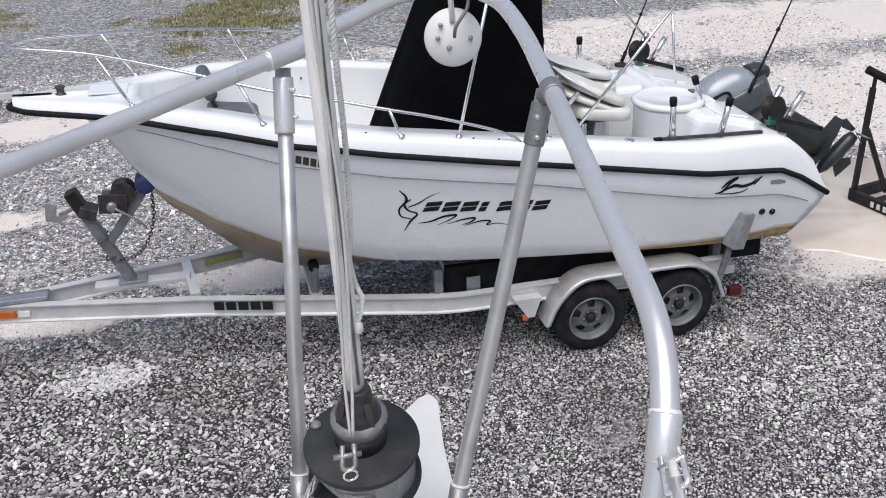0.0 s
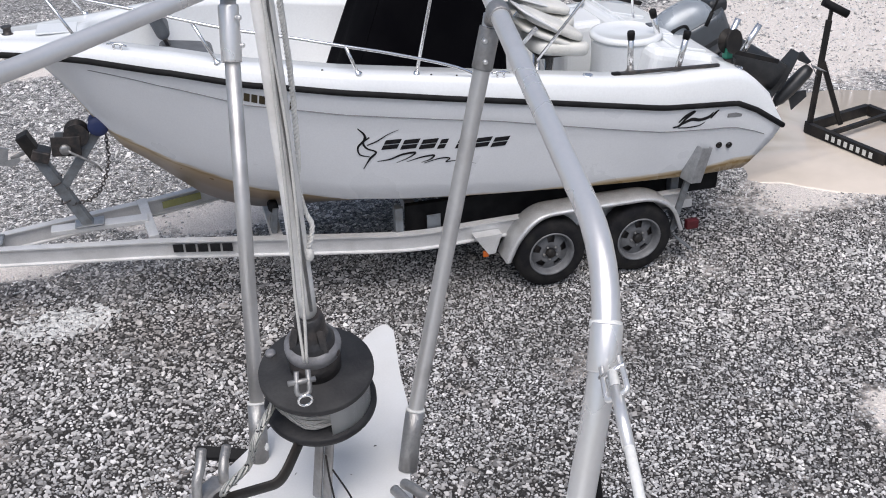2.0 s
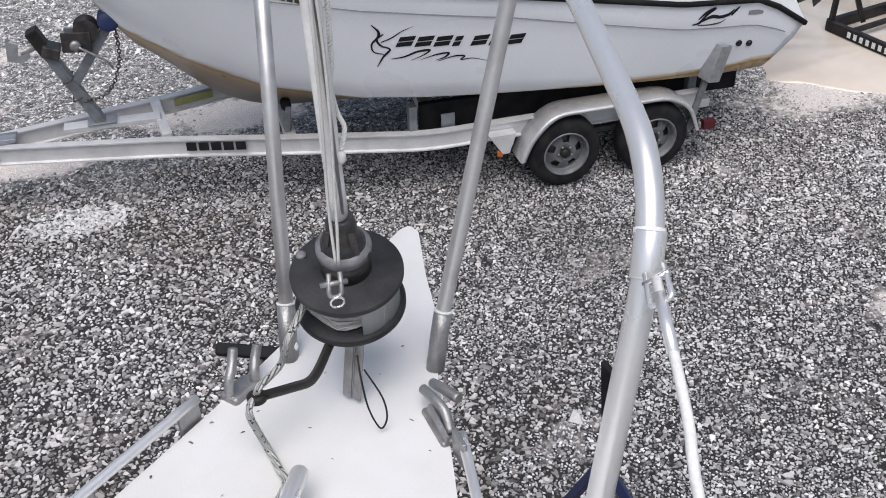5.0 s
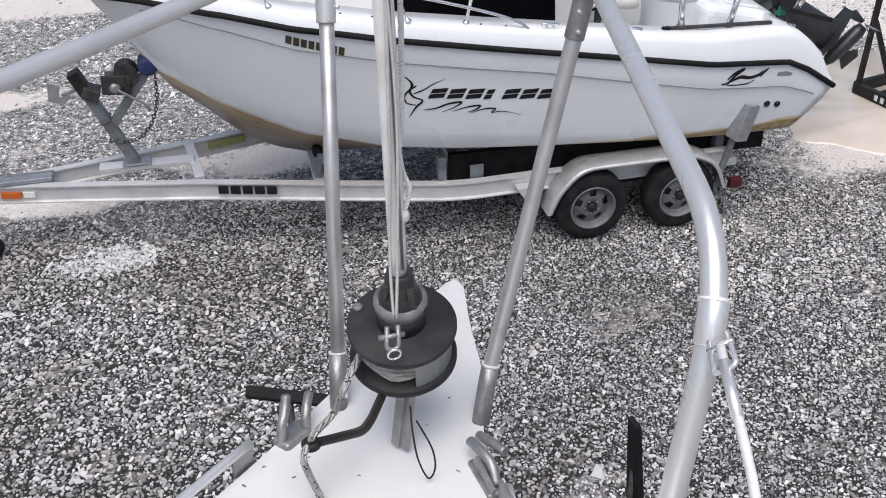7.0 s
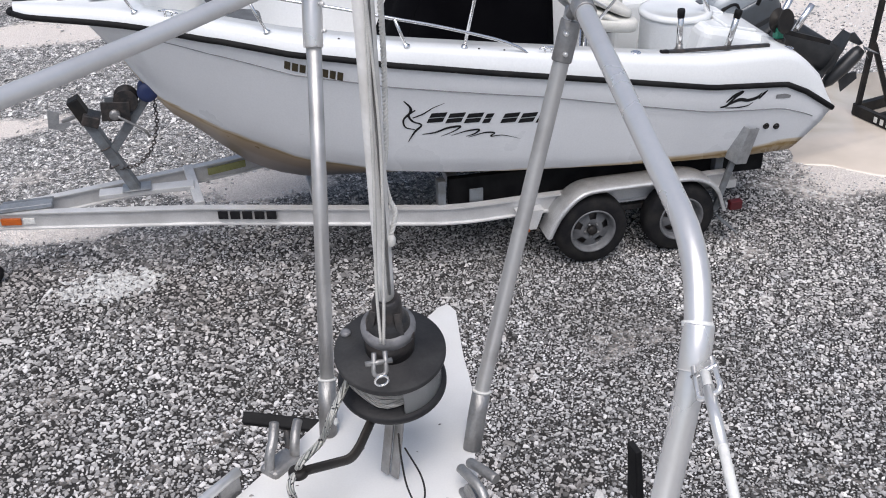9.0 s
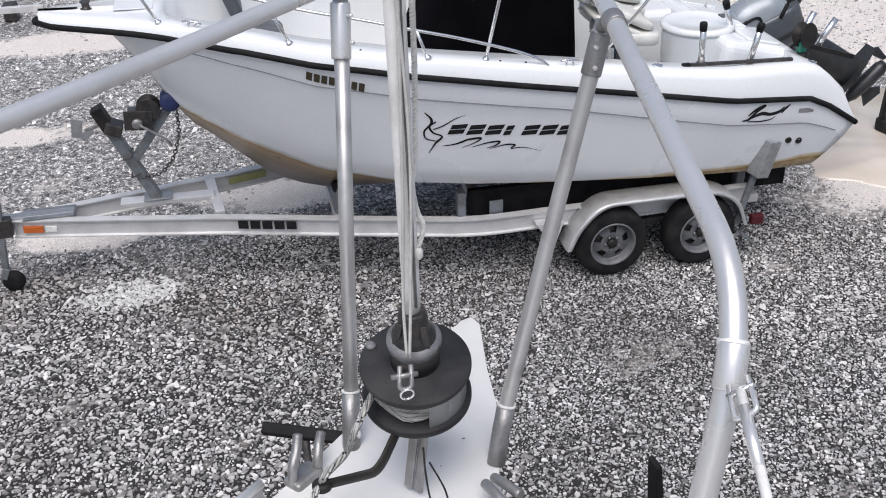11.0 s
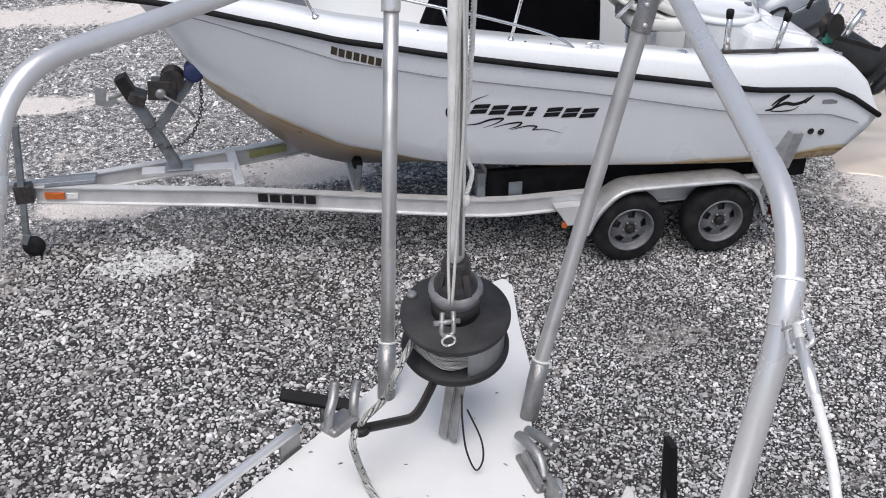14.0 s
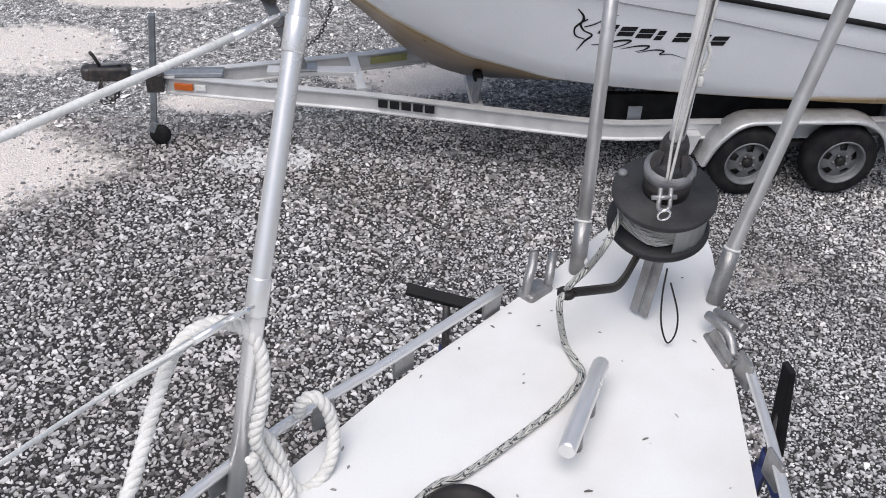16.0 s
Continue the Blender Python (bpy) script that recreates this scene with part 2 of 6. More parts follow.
GRAVEL = gravel_material()
# fines toned dark, so the gaps between larger stones read as shaded
DARKFINES = material("dark_stone_fines", (0.3, 0.29, 0.28), 0.7, 0, (0.12, 0.11, 0.1), 1.1, 0.8, 90, 0.2, island=0.7, spec=0.3)
STONES = material("pale_loose_limestone", (0.58, 0.57, 0.56), 0.85, 0, (0.36, 0.345, 0.335), 1.3, 0.75, 90, 0.2, island=0.7, lo=0.45, hi=0.72, spec=0.3)
# near stones differ in size and tone, the fine mix being darkest
FINESTONES = material("fine_dark_limestone", (0.4, 0.395, 0.395), 0.7, 0, (0.23, 0.225, 0.22), 0.7, 0.75, 90, 0.2, island=0.82, lo=0.42, hi=0.62, spec=0.4)
PALESTONES = material("pale_limestone", (0.5, 0.49, 0.48), 0.85, 0, (0.36, 0.345, 0.335), 0.8, 0.75, 90, 0.2, island=0.7, lo=0.42, hi=0.66, spec=0.3)
COARSESTONES = material("coarse_grey_limestone", (0.42, 0.41, 0.405), 0.75, 0, (0.24, 0.222, 0.21), 0.6, 0.75, 90, 0.2, island=0.75, lo=0.42, hi=0.62, spec=0.35)


# ---- mesh tools ----
def part(name, bm, mat, parent=None, label="", smooth=False):
    me = bpy.data.meshes.new(name)
    if smooth:
        for f in bm.faces:
            f.smooth = True
    bm.to_mesh(me)
    bm.free()
    me.materials.append(mat)
    ob = new(name, me)
    ob.parent = parent
    if label:
        ob["label"] = label
    return ob


def thing(name, label, category, group="", kind="", at=(0, 0, 0)):
    ob = new(name)
    ob.location = at
    ob.empty_display_size = 0.1
    bpy.context.view_layer.update()
    return tagged(ob, label, category, group, kind)


def curve(pts, k=6):
    """A smooth line through the points."""
    P = [Vector(p) for p in pts]
    if len(P) < 3:
        return P
    Q = [P[0] * 2 - P[1]] + P + [P[-1] * 2 - P[-2]]
    out = []
    for i in range(1, len(Q) - 2):
        p0, p1, p2, p3 = Q[i - 1:i + 3]
        for j in range(k):
            u = j / k
            out.append(0.5 * (2 * p1 + (p2 - p0) * u + (2 * p0 - 5 * p1 + 4 * p2 - p3) * u * u + (3 * p1 - p0 - 3 * p2 + p3) * u ** 3))
    return out + [P[-1]]


def bent(pts, r, k=6):
    """Straight runs with rounded corners of radius about r."""
    P = [Vector(p) for p in pts]
    out = [P[0]]
    for a0, b0, c0 in zip(P, P[1:], P[2:]):
        d1, d2 = (a0 - b0), (c0 - b0)
        m = min(r, d1.length * 0.48, d2.length * 0.48)
        s, e1 = b0 + d1.normalized() * m, b0 + d2.normalized() * m
        for j in range(k + 1):
            u = j / k
            out.append(s * (1 - u) ** 2 + b0 * 2 * u * (1 - u) + e1 * u * u)
    return out + [P[-1]]


def tube(path, r, n=12, bm=None, cap=True, flat=1.0, up=None):
    """Sweep a circle along a path; r may be a list. flat squeezes it along its second axis."""
    bm = bm or bmesh.new()
    P = [Vector(p) for p in path]
    R = r if isinstance(r, (list, tuple)) else [r] * len(P)
    t0 = (P[1] - P[0]).normalized()
    u = Vector(up) if up else t0.orthogonal()
    u = (u - t0 * u.dot(t0)).normalized()
    rings = []
    for i, p in enumerate(P):
        t = (P[min(i + 1, len(P) - 1)] - P[max(i - 1, 0)]).normalized()
        u = (u - t * u.dot(t)).normalized()
        v = t.cross(u)
        rings.append([bm.verts.new(p + R[i] * (u * math.cos(2 * math.pi * j / n) + v * math.sin(2 * math.pi * j / n) * flat)) for j in range(n)])
    for a0, b0 in zip(rings, rings[1:]):
        for j in range(n):
            f = bm.faces.new((a0[j], a0[(j + 1) % n], b0[(j + 1) % n], b0[j]))
            f.smooth = True
    if cap:
        bm.faces.new(rings[0][::-1])
        bm.faces.new(rings[-1])
    return bm


def box(size, m=None, bevel=0.0, bm=None, seg=2):
    out = bm or bmesh.new()
    tmp = bmesh.new()
    bmesh.ops.create_cube(tmp, size=1, matrix=Matrix.Diagonal((*size, 1)))
    if bevel:
        bmesh.ops.bevel(tmp, geom=tmp.edges[:], offset=bevel, segments=seg, affect="EDGES", profile=0.5)
    tmp.transform(m or Matrix())
    me = bpy.data.meshes.new("tmp")
    tmp.to_mesh(me)
    tmp.free()
    out.from_mesh(me)
    bpy.data.meshes.remove(me)
    return out


def beam(p, q, w, h, bevel=0.004, bm=None, up=(0, 0, 1)):
    """A bar of width w and height h from p to q."""
    p, q = Vector(p), Vector(q)
    d = (q - p)
    z = Vector(up)
    y = z.cross(d).normalized()
    z = d.normalized().cross(y)
    m = Matrix((d.normalized(), y, z)).transposed().to_4x4()
    m.translation = (p + q) / 2
    return box((d.length, w, h), m, bevel, bm)


def lathe(profile, m=None, n=32, bm=None, cap=True):
    """Turn (radius, height) pairs round z."""
    bm = bm or bmesh.new()
    m = m or Matrix()
    rings = [[bm.verts.new(m @ Vector((r * math.cos(2 * math.pi * j / n), r * math.sin(2 * math.pi * j / n), h))) for j in range(n)] for r, h in profile]
    for a0, b0 in zip(rings, rings[1:]):
        for j in range(n):
            f = bm.faces.new((a0[j], a0[(j + 1) % n], b0[(j + 1) % n], b0[j]))
            f.smooth = True
    if cap:
        bm.faces.new(rings[0][::-1])
        bm.faces.new(rings[-1])
    return bm


def axis(p, d, up=(0, 0, 1)):
    """A pose at p whose z axis is d."""
    m = Vector(d).to_track_quat("Z", "Y").to_matrix().to_4x4()
    m.translation = Vector(p)
    return m


def loft(rows, bm=None, close=False, smooth=True):
    bm = bm or bmesh.new()
    V = [[bm.verts.new(Vector(p)) for p in row] for row in rows]
    for a0, b0 in zip(V, V[1:]):
        n = len(a0)
        for j in range(n if close else n - 1):
            q = [a0[j], a0[(j + 1) % n], b0[(j + 1) % n], b0[j]]
            f = bm.faces.new(q)
            f.smooth = smooth
    return bm


def prism(outline, depth, m, bm=None):
    """A flat shape, given in x and y, made thick along z."""
    bm = bm or bmesh.new()
    top = [bm.verts.new(m @ Vector((x, y, depth))) for x, y in outline]
    low = [bm.verts.new(m @ Vector((x, y, 0))) for x, y in outline]
    bm.faces.new(top)
    bm.faces.new(low[::-1])
    n = len(outline)
    for i in range(n):
        bm.faces.new((low[i], low[(i + 1) % n], top[(i + 1) % n], top[i]))
    return bm


def lerp(x, xs, ys):
    return float(np.interp(x, xs, ys))


# ---- ground ----
BARE = [(2.95, 6.65, 0.24, 0.3), (-1.45, 11.35, 0.9, 0.42), (-3.4, 10.88, 0.8, 0.26), (-5.7, 9.7, 1.5, 1.0), (-5.8, 12.2, 1.2, 0.7), (-4.6, 13.6, 1.2, 0.35), (4.6, 10.0, 1.2, 0.6), (8.5, 19.0, 8, 1.9), (7.5, 14.6, 5.5, 2.2), (4.6, 11.9, 1.4, 0.8), (-4, 17, 3, 0.6)]


def ground_height(x, y):
    """The yard's gentle unevenness."""
    return -0.012 + (0.012 * noise.noise((x * 0.8, y * 0.8, 0)) if abs(x) < 60 and abs(y) < 60 else 0.0)


def ground():
    bm = bmesh.new()
    lay = bm.verts.layers.float.new("bare")
    gap_shade = bm.verts.layers.float.new("gap_shade")
    xs = sorted([float(v) for v in np.arange(-9, 13.01, 0.14)] + [math.copysign(13.2 + abs(u) ** 3 * 500, u) for u in np.linspace(-1, 1, 24)])
    ys = sorted([float(v) for v in np.arange(3, 27, 0.14)] + [3 - 0.3 - u ** 3 * 500 for u in np.linspace(0, 1, 12)] + [27.2 + u ** 3 * 500 for u in np.linspace(0, 1, 12)])
    V = []
    for y in ys:
        row = []
        for x in xs:
            z = ground_height(x, y)
            s = 0.0
            if abs(x) < 60 and abs(y) < 60:
                for cx, cy, rx, ry in BARE:
                    s = max(s, 1.3 - ((x - cx) / rx) ** 2 - ((y - cy) / ry) ** 2)
                s += 0.55 * noise.noise((x * 1.7, y * 1.7, 3.0))
            v = bm.verts.new((x, y, z))
            v[lay] = s
            # this layer puts the gap shade into the colour where near stones lie
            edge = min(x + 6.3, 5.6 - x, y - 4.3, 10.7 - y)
            v[gap_shade] = min(1.0, max(0.0, edge / 0.6 + 0.6 * noise.noise((x, y, 9.0)))) if abs(x) < 20 and y < 20 else 0.0
            row.append(v)
        V.append(row)
    for a0, b0 in zip(V, V[1:]):
        for k in range(len(xs) - 1):
            bm.faces.new((a0[k], a0[k + 1], b0[k + 1], b0[k]))
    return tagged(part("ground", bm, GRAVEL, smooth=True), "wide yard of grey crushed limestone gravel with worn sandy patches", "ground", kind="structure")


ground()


# ---- the motor boat ----
YC = 10.2
HX = [-3.22, -3.17, -3.05, -2.7, -2.3, -1.8, -1.2, -0.5, 0.3, 1.2, 2.2, 3.32]
HS = [0.07, 0.14, 0.2, 0.33, 0.50, 0.81, 1.08, 1.19, 1.22, 1.22, 1.22, 1.19]
SX = [-3.22, -2.5, -1.7, -0.85, 0, 1.2, 2.14, 2.84, 3.04, 3.32]
SZ = [2.31, 2.27, 2.2, 2.07, 1.924, 1.714, 1.545, 1.49, 1.40, 1.22]
KX = [-3.22, -2.78, -2.7, -2.54, -2.33, -2.18, -2.0, -1.77, -1.6, -1.37, -1.1, -0.6, 0.3, 3.32]
KZ = [2.27, 2.2, 2.16, 1.92, 1.54, 1.33, 1.18, 0.955, 0.8, 0.67, 0.585, 0.545, 0.54, 0.57]
CX = [-3.22, -2.7, -2.5, -2.3, -1.8, -1.2, -0.5, 0, 0.5, 1.4, 2.0, 2.6, 3.32]
CH = [0.01, 0.02, 0.04, 0.10, 0.42, 0.76, 0.95, 1.01, 1.04, 1.06, 1.06, 1.06, 1.06]
CZ = [2.28, 2.17, 1.90, 1.60, 1.36, 1.16, 1.02, 0.97, 0.93, 0.865, 0.825, 0.795, 0.80]
GX = [-3.22, -2.7, -1.8, -0.36, 1.66, 2.62, 2.95, 3.18, 3.32]
GH = [0.07, 0.08, 0.11, 0.135, 0.19, 0.26, 0.27, 0.2, 0.04]
# how far the waterline stain reaches over the chine
WX = [-2.4, -1.0, 0, 1.4, 2.5, 3.1]
WH = [-0.05, -0.05, -0.02, 0.01, 0.075, 0.12]


def hull_section(x):
    hs, zs = lerp(x, HX, HS), lerp(x, SX, SZ)
    zk = lerp(x, KX, KZ)
    hc, zc = lerp(x, CX, CH), lerp(x, CX, CZ)
    zc = min(max(zc, zk + 0.01), zs - 0.01)
    hc = min(hc, hs)
    hk, zn = hc + (hs - hc) * 0.86, zc + (zs - zc) * lerp(x, [-2.0, -1.2, 0.7, 2.2, 3.1], [0.85, 0.81, 0.79, 0.68, 0.66])
    pts = [(0, zk), (hc * 0.5, zk + (zc - zk) * 0.48), (hc * 0.97, zc - 0.02), (hc, zc)]
    for u in (0.2, 0.4, 0.6, 0.8, 1.0):
        pts.append((hc + (hk - hc) * (u ** 0.8), zc + (zn - zc) * u))
    pts += [(hk + 0.006, zn + 0.012), (hk + (hs - hk) * 0.5, zn + (zs - zn) * 0.5), (hs, zs)]
    return pts


def hull_side(x, z):
    """The near side's y at that station and height."""
    s = hull_section(x)[3:]
    return YC - lerp(z, [p[1] for p in s], [p[0] for p in s])


def hull_mesh():
    bm = bmesh.new()
    lay = bm.verts.layers.float.new("stain")
    xs = sorted(set([round(v, 3) for v in np.linspace(-3.22, 3.32, 70)] + [-3.2, -3.18, -2.72, -2.7]))
    V = []
    for x in xs:
        s = hull_section(x)
        full = [(-h, z, i) for i, (h, z) in reversed(list(enumerate(s)))] + [(h, z, i) for i, (h, z) in list(enumerate(s))[1:]]
        row = []
        for h, z, i in full:
            # the transom leans forward towards the keel
            rake = 0.26 * max(0.0, (x - 2.6) / 0.72) * min(1.3, max(0.0, (1.22 - z) / 0.42))
            v = bm.verts.new((x - rake, YC + h, z))
            v[lay] = z - lerp(x, CX, CZ) - lerp(x, WX, WH)
            row.append(v)
        V.append(row)
    for a0, b0 in zip(V, V[1:]):
        for j in range(len(a0) - 1):
            bm.faces.new((a0[j], a0[j + 1], b0[j + 1], b0[j])).smooth = True
    bm.faces.new(V[-1])
    bm.faces.new(V[0][::-1])
    bmesh.ops.recalc_face_normals(bm, faces=bm.faces)
    return bm


def hull_material():
    m = material("stained_white_hull", (0.79, 0.805, 0.825), 0.3, 0, (0.73, 0.745, 0.765), 1.6, 0.5, 70, 0.0, 0.12)
    n, ln = finish_links(m)
    b = n["Principled BSDF"]
    at = n.new("ShaderNodeAttribute")
    at.attribute_name = "stain"
    co = n.new("ShaderNodeTexCoord")
    mp = n.new("ShaderNodeMapping")
    mp.inputs["Scale"].default_value = (1.2, 1.2, 9)
    nz = n.new("ShaderNodeTexNoise")
    nz.inputs["Scale"].default_value, nz.inputs["Detail"].default_value = 1.8, 8
    ln.new(co.outputs["Object"], mp.inputs["Vector"])
    ln.new(mp.outputs["Vector"], nz.inputs["Vector"])
    ad = n.new("ShaderNodeMath")
    ad.operation = "MULTIPLY_ADD"
    ad.inputs[1].default_value = 0.1
    ln.new(nz.outputs["Fac"], ad.inputs[0])
    ln.new(at.outputs["Fac"], ad.inputs[2])
    span = n.new("ShaderNodeMapRange")
    span.inputs["From Min"].default_value, span.inputs["From Max"].default_value = -0.35, 0.15
    ln.new(ad.outputs[0], span.inputs["Value"])
    ramp = n.new("ShaderNodeValToRGB")
    el = ramp.color_ramp.elements
    el[0].position, el[0].color = 0.0, (0.3, 0.22, 0.16, 1)
    el[1].position, el[1].color = 0.83, (1, 1, 1, 1)
    for p, c in ((0.35, (0.36, 0.26, 0.17, 1)), (0.55, (0.46, 0.33, 0.2, 1)), (0.68, (0.58, 0.42, 0.23, 1)), (0.735, (0.42, 0.27, 0.1, 1)), (0.78, (0.78, 0.63, 0.42, 1))):
        x = el.new(p)
        x.color = c
    ln.new(span.outputs["Result"], ramp.inputs["Fac"])
    mul = n.new("ShaderNodeMix")
    mul.data_type, mul.blend_type = "RGBA", "MULTIPLY"
    mul.inputs["Factor"].default_value = 1.0
    old = b.inputs["Base Color"].links[0].from_socket
    ln.new(old, mul.inputs["A"])
    ln.new(ramp.outputs["Color"], mul.inputs["B"])
    ln.new(mul.outputs["Result"], b.inputs["Base Color"])
    return m


def sheer_line(side=-1, dz=0.0, dh=0.0, x0=-3.22, x1=3.32, n=70):
    return [(x, YC + side * (lerp(x, HX, HS) + dh), lerp(x, SX, SZ) + dz) for x in np.linspace(x0, x1, n)]


SOLE = 1.22
FORE = -2.2


def deck_mesh():
    """Gunwales, foredeck, cockpit liner and sole."""
    rows = []
    for x in np.linspace(-3.22, 3.32, 90):
        hs, zs, g = lerp(x, HX, HS), lerp(x, SX, SZ), lerp(x, GX, GH)
        inner = max(0.0, hs - 0.27)
        half = [(hs, zs), (max(0, hs - 0.015), zs + g * 0.75), (max(0, hs - 0.05), zs + g), (max(0, hs - 0.12), zs + g + 0.008), (inner, zs + g + 0.005)]
        if x > 2.75:
            half += [(inner * 0.8, zs + g + 0.012), (inner * 0.74, zs + g - 0.2), (0, zs + g - 0.22)]
        elif x < FORE:
            half += [(inner * 0.7, zs + g + 0.015), (inner * 0.4, zs + g + 0.022), (0, zs + g + 0.025)]
        else:
            zf = lerp(x, [-2.2, -1.6, -1.0, -0.4], [1.85, 1.6, 1.35, SOLE])
            side = [p for p in hull_section(x)[3:]]
            fit_in = min(inner - 0.06, lerp(zf, [p[1] for p in side], [p[0] for p in side]) - 0.04)
            half += [(inner - 0.015, zs + g - 0.03), (max(0.02, fit_in), zf), (0, zf)]
        rows.append([(x, YC - h, z) for h, z in half] + [(x, YC + h, z) for h, z in half[-2::-1]])
    bm = loft(rows)
    bmesh.ops.recalc_face_normals(bm, faces=bm.faces)
    return bm


boat = thing("motor_boat", "white fibreglass fishing boat with brown waterline stain, on a trailer", "boat", at=(0, YC, 0.7))


def on(parent, ob):
    """Hang a part built in place under its thing."""
    bpy.context.view_layer.update()
    ob.parent = parent
    ob.matrix_parent_inverse = parent.matrix_world.inverted()
    return ob


hull = on(boat, part("hull", hull_mesh(), hull_material(), None, "white hull with brown waterline stain"))
on(boat, part("deck", deck_mesh(), GELCOAT, None, "white moulded deck and cockpit"))
rub = tube(sheer_line(-1, 0, 0.008), 0.024, 8)
tube(sheer_line(1, 0, 0.008), 0.024, 8, rub)
tube(curve([(-3.215, YC - 0.078, 2.31), (-3.25, YC - 0.04, 2.31), (-3.26, YC, 2.31), (-3.25, YC + 0.04, 2.31), (-3.215, YC + 0.078, 2.31)], 3), 0.024, 8, rub)
on(boat, part("rub_rail", rub, RUBBER, None, "black rubber rub rail"))


def cover_mesh():
    rows = []
    for k in range(15):
        u = k / 14
        x0, x1 = -0.63 + 0.9 * u ** 0.95, 1.12 - 0.1 * u
        w = 0.52 - 0.1 * u
        z = 1.25 + 2.05 * u
        ring = []
        for j in range(48):
            a0 = 2 * math.pi * j / 48
            c, s = math.cos(a0), math.sin(a0)
            q = (abs(c) ** 5 + abs(s) ** 5) ** (-1 / 5)
            f = 1 + 0.018 * math.sin(a0 * 9 + u * 5) * (1 - 0.5 * u)
            ring.append(((x0 + x1) / 2 + (x1 - x0) / 2 * c * q * f, YC + w * s * q * f, z))
        rows.append(ring)
    rows.append([(sum(p[0] for p in ring) / 48 + 0.6 * (p[0] - sum(q[0] for q in ring) / 48), YC + (p[1] - YC) * 0.6, 3.34) for p in ring])
    bm = loft(rows, close=True)
    bm.faces.new(bm.verts[-48:])
    return bm


# grey tube along the knuckle, drawn as the shade in its crease
on(boat, part("crease_shade_line", tube([(x, hull_side(x, k) - 0.001, k) for x, k in [(x, hull_section(x)[8][1] + 0.008) for x in np.linspace(-2.3, 3.15, 60)]], 0.0045, 6), GREYINK, None, "thin grey line for the shade in the hull crease"))
cover = tagged(part("console_cover", cover_mesh(), FABRIC), "black canvas cover drawn over the boat's centre console", "boat cover")
rim = [v.co.copy() for v in cover.data.vertices[:48]]
on(cover, part("hem", tube(rim + rim[:1], 0.009, 6), FABRIC, None, "doubled hem with a drawstring"))
for k in (30, 42):
    on(cover, part("seam", tube([cover.data.vertices[k + 48 * j].co.copy() for j in range(len(cover.data.vertices) // 48)], 0.004, 5), FABRIC))


# ---- the trailer ----
trailer = thing("boat_trailer", "silver aluminium tandem-axle boat trailer parked on gravel", "trailer", at=(0, YC, 0))
TH = 0.16


def side_beam(s):
    pts = [(-3.75, YC, 0.55), (-3.8, YC + s * 0.035, 0.55), (-2.0, YC + s * 0.42, 0.545), (-1.0, YC + s * 0.7, 0.54), (0.05, YC + s * 0.97, 0.53), (0.7, YC + s * 0.99, 0.55), (2.52, YC + s * 0.99, 0.55)]
    bm = bmesh.new()
    path = bent([Vector(p) for p in pts[1:]], 0.25, 5)
    rows = []
    for i, p in enumerate(path):
        t = (path[min(i + 1, len(path) - 1)] - path[max(i - 1, 0)]).normalized()
        n = Vector((0, 0, 1)).cross(t).normalized()
        w, h, c = 0.038, TH / 2, 0.012
        prof = [(-w, -h), (-w, -h + c), (-w * 0.35, -h + c * 1.6), (-w * 0.35, h - c * 1.6), (-w, h - c), (-w, h), (w, h), (w, h - c), (w * 0.35, h - c * 1.6), (w * 0.35, -h + c * 1.6), (w, -h + c), (w, -h)]
        rows.append([p + n * a0 + Vector((0, 0, b0)) for a0, b0 in prof])
    loft(rows, bm, close=True, smooth=False)
    bm.faces.new(bm.verts[:12][::-1])
    bm.verts.ensure_lookup_table()
    bm.faces.new(bm.verts[-12:])
    bmesh.ops.recalc_face_normals(bm, faces=bm.faces)
    return bm


for s in (-1, 1):
    on(trailer, part("side_beam", side_beam(s), ALU, None, "aluminium I-beam"))


def bits(parent, *items):
    """Parts built in place: (name, mesh, material[, label])."""
    out = []
    for it in items:
        out.append(on(parent, part(it[0], it[1], it[2], None, it[3] if len(it) > 3 else "")))
    return out


# ---- trailer fittings ----
def link(r, w, m, bm):
    pts = [m @ Vector((math.cos(2 * math.pi * j / 10) * r * 1.6, math.sin(2 * math.pi * j / 10) * r, 0)) for j in range(11)]
    return tube(pts, w, 5, bm, cap=False)


def chain(path, r=0.014, w=0.005):
    bm = bmesh.new()
    P = [Vector(p) for p in path]
    L = [0]
    for a0, b0 in zip(P, P[1:]):
        L.append(L[-1] + (b0 - a0).length)
    n = int(L[-1] / (r * 2.3))
    for i in range(n):
        s = L[-1] * (i + 0.5) / n
        k = max(j for j in range(len(L)) if L[j] <= s)
        k = min(k, len(P) - 2)
        d = (P[k + 1] - P[k]).normalized()
        m = d.to_track_quat("X", "Z").to_matrix().to_4x4() @ Matrix.Rotation(radians(90 * (i % 2) + 20), 4, "X")
        m.translation = P[k].lerp(P[k + 1], (s - L[k]) / max(1e-6, L[k + 1] - L[k]))
        link(r, w, m, bm)
    return bm


def rounded(w, h, r, n=4):
    out = []
    for cx, cy, a0 in ((w / 2 - r, h / 2 - r, 0), (-w / 2 + r, h / 2 - r, 90), (-w / 2 + r, -h / 2 + r, 180), (w / 2 - r, -h / 2 + r, 270)):
        for j in range(n + 1):
            a1 = radians(a0 + 90 * j / n)
            out.append((cx + r * math.cos(a1), cy + r * math.sin(a1)))
    return out


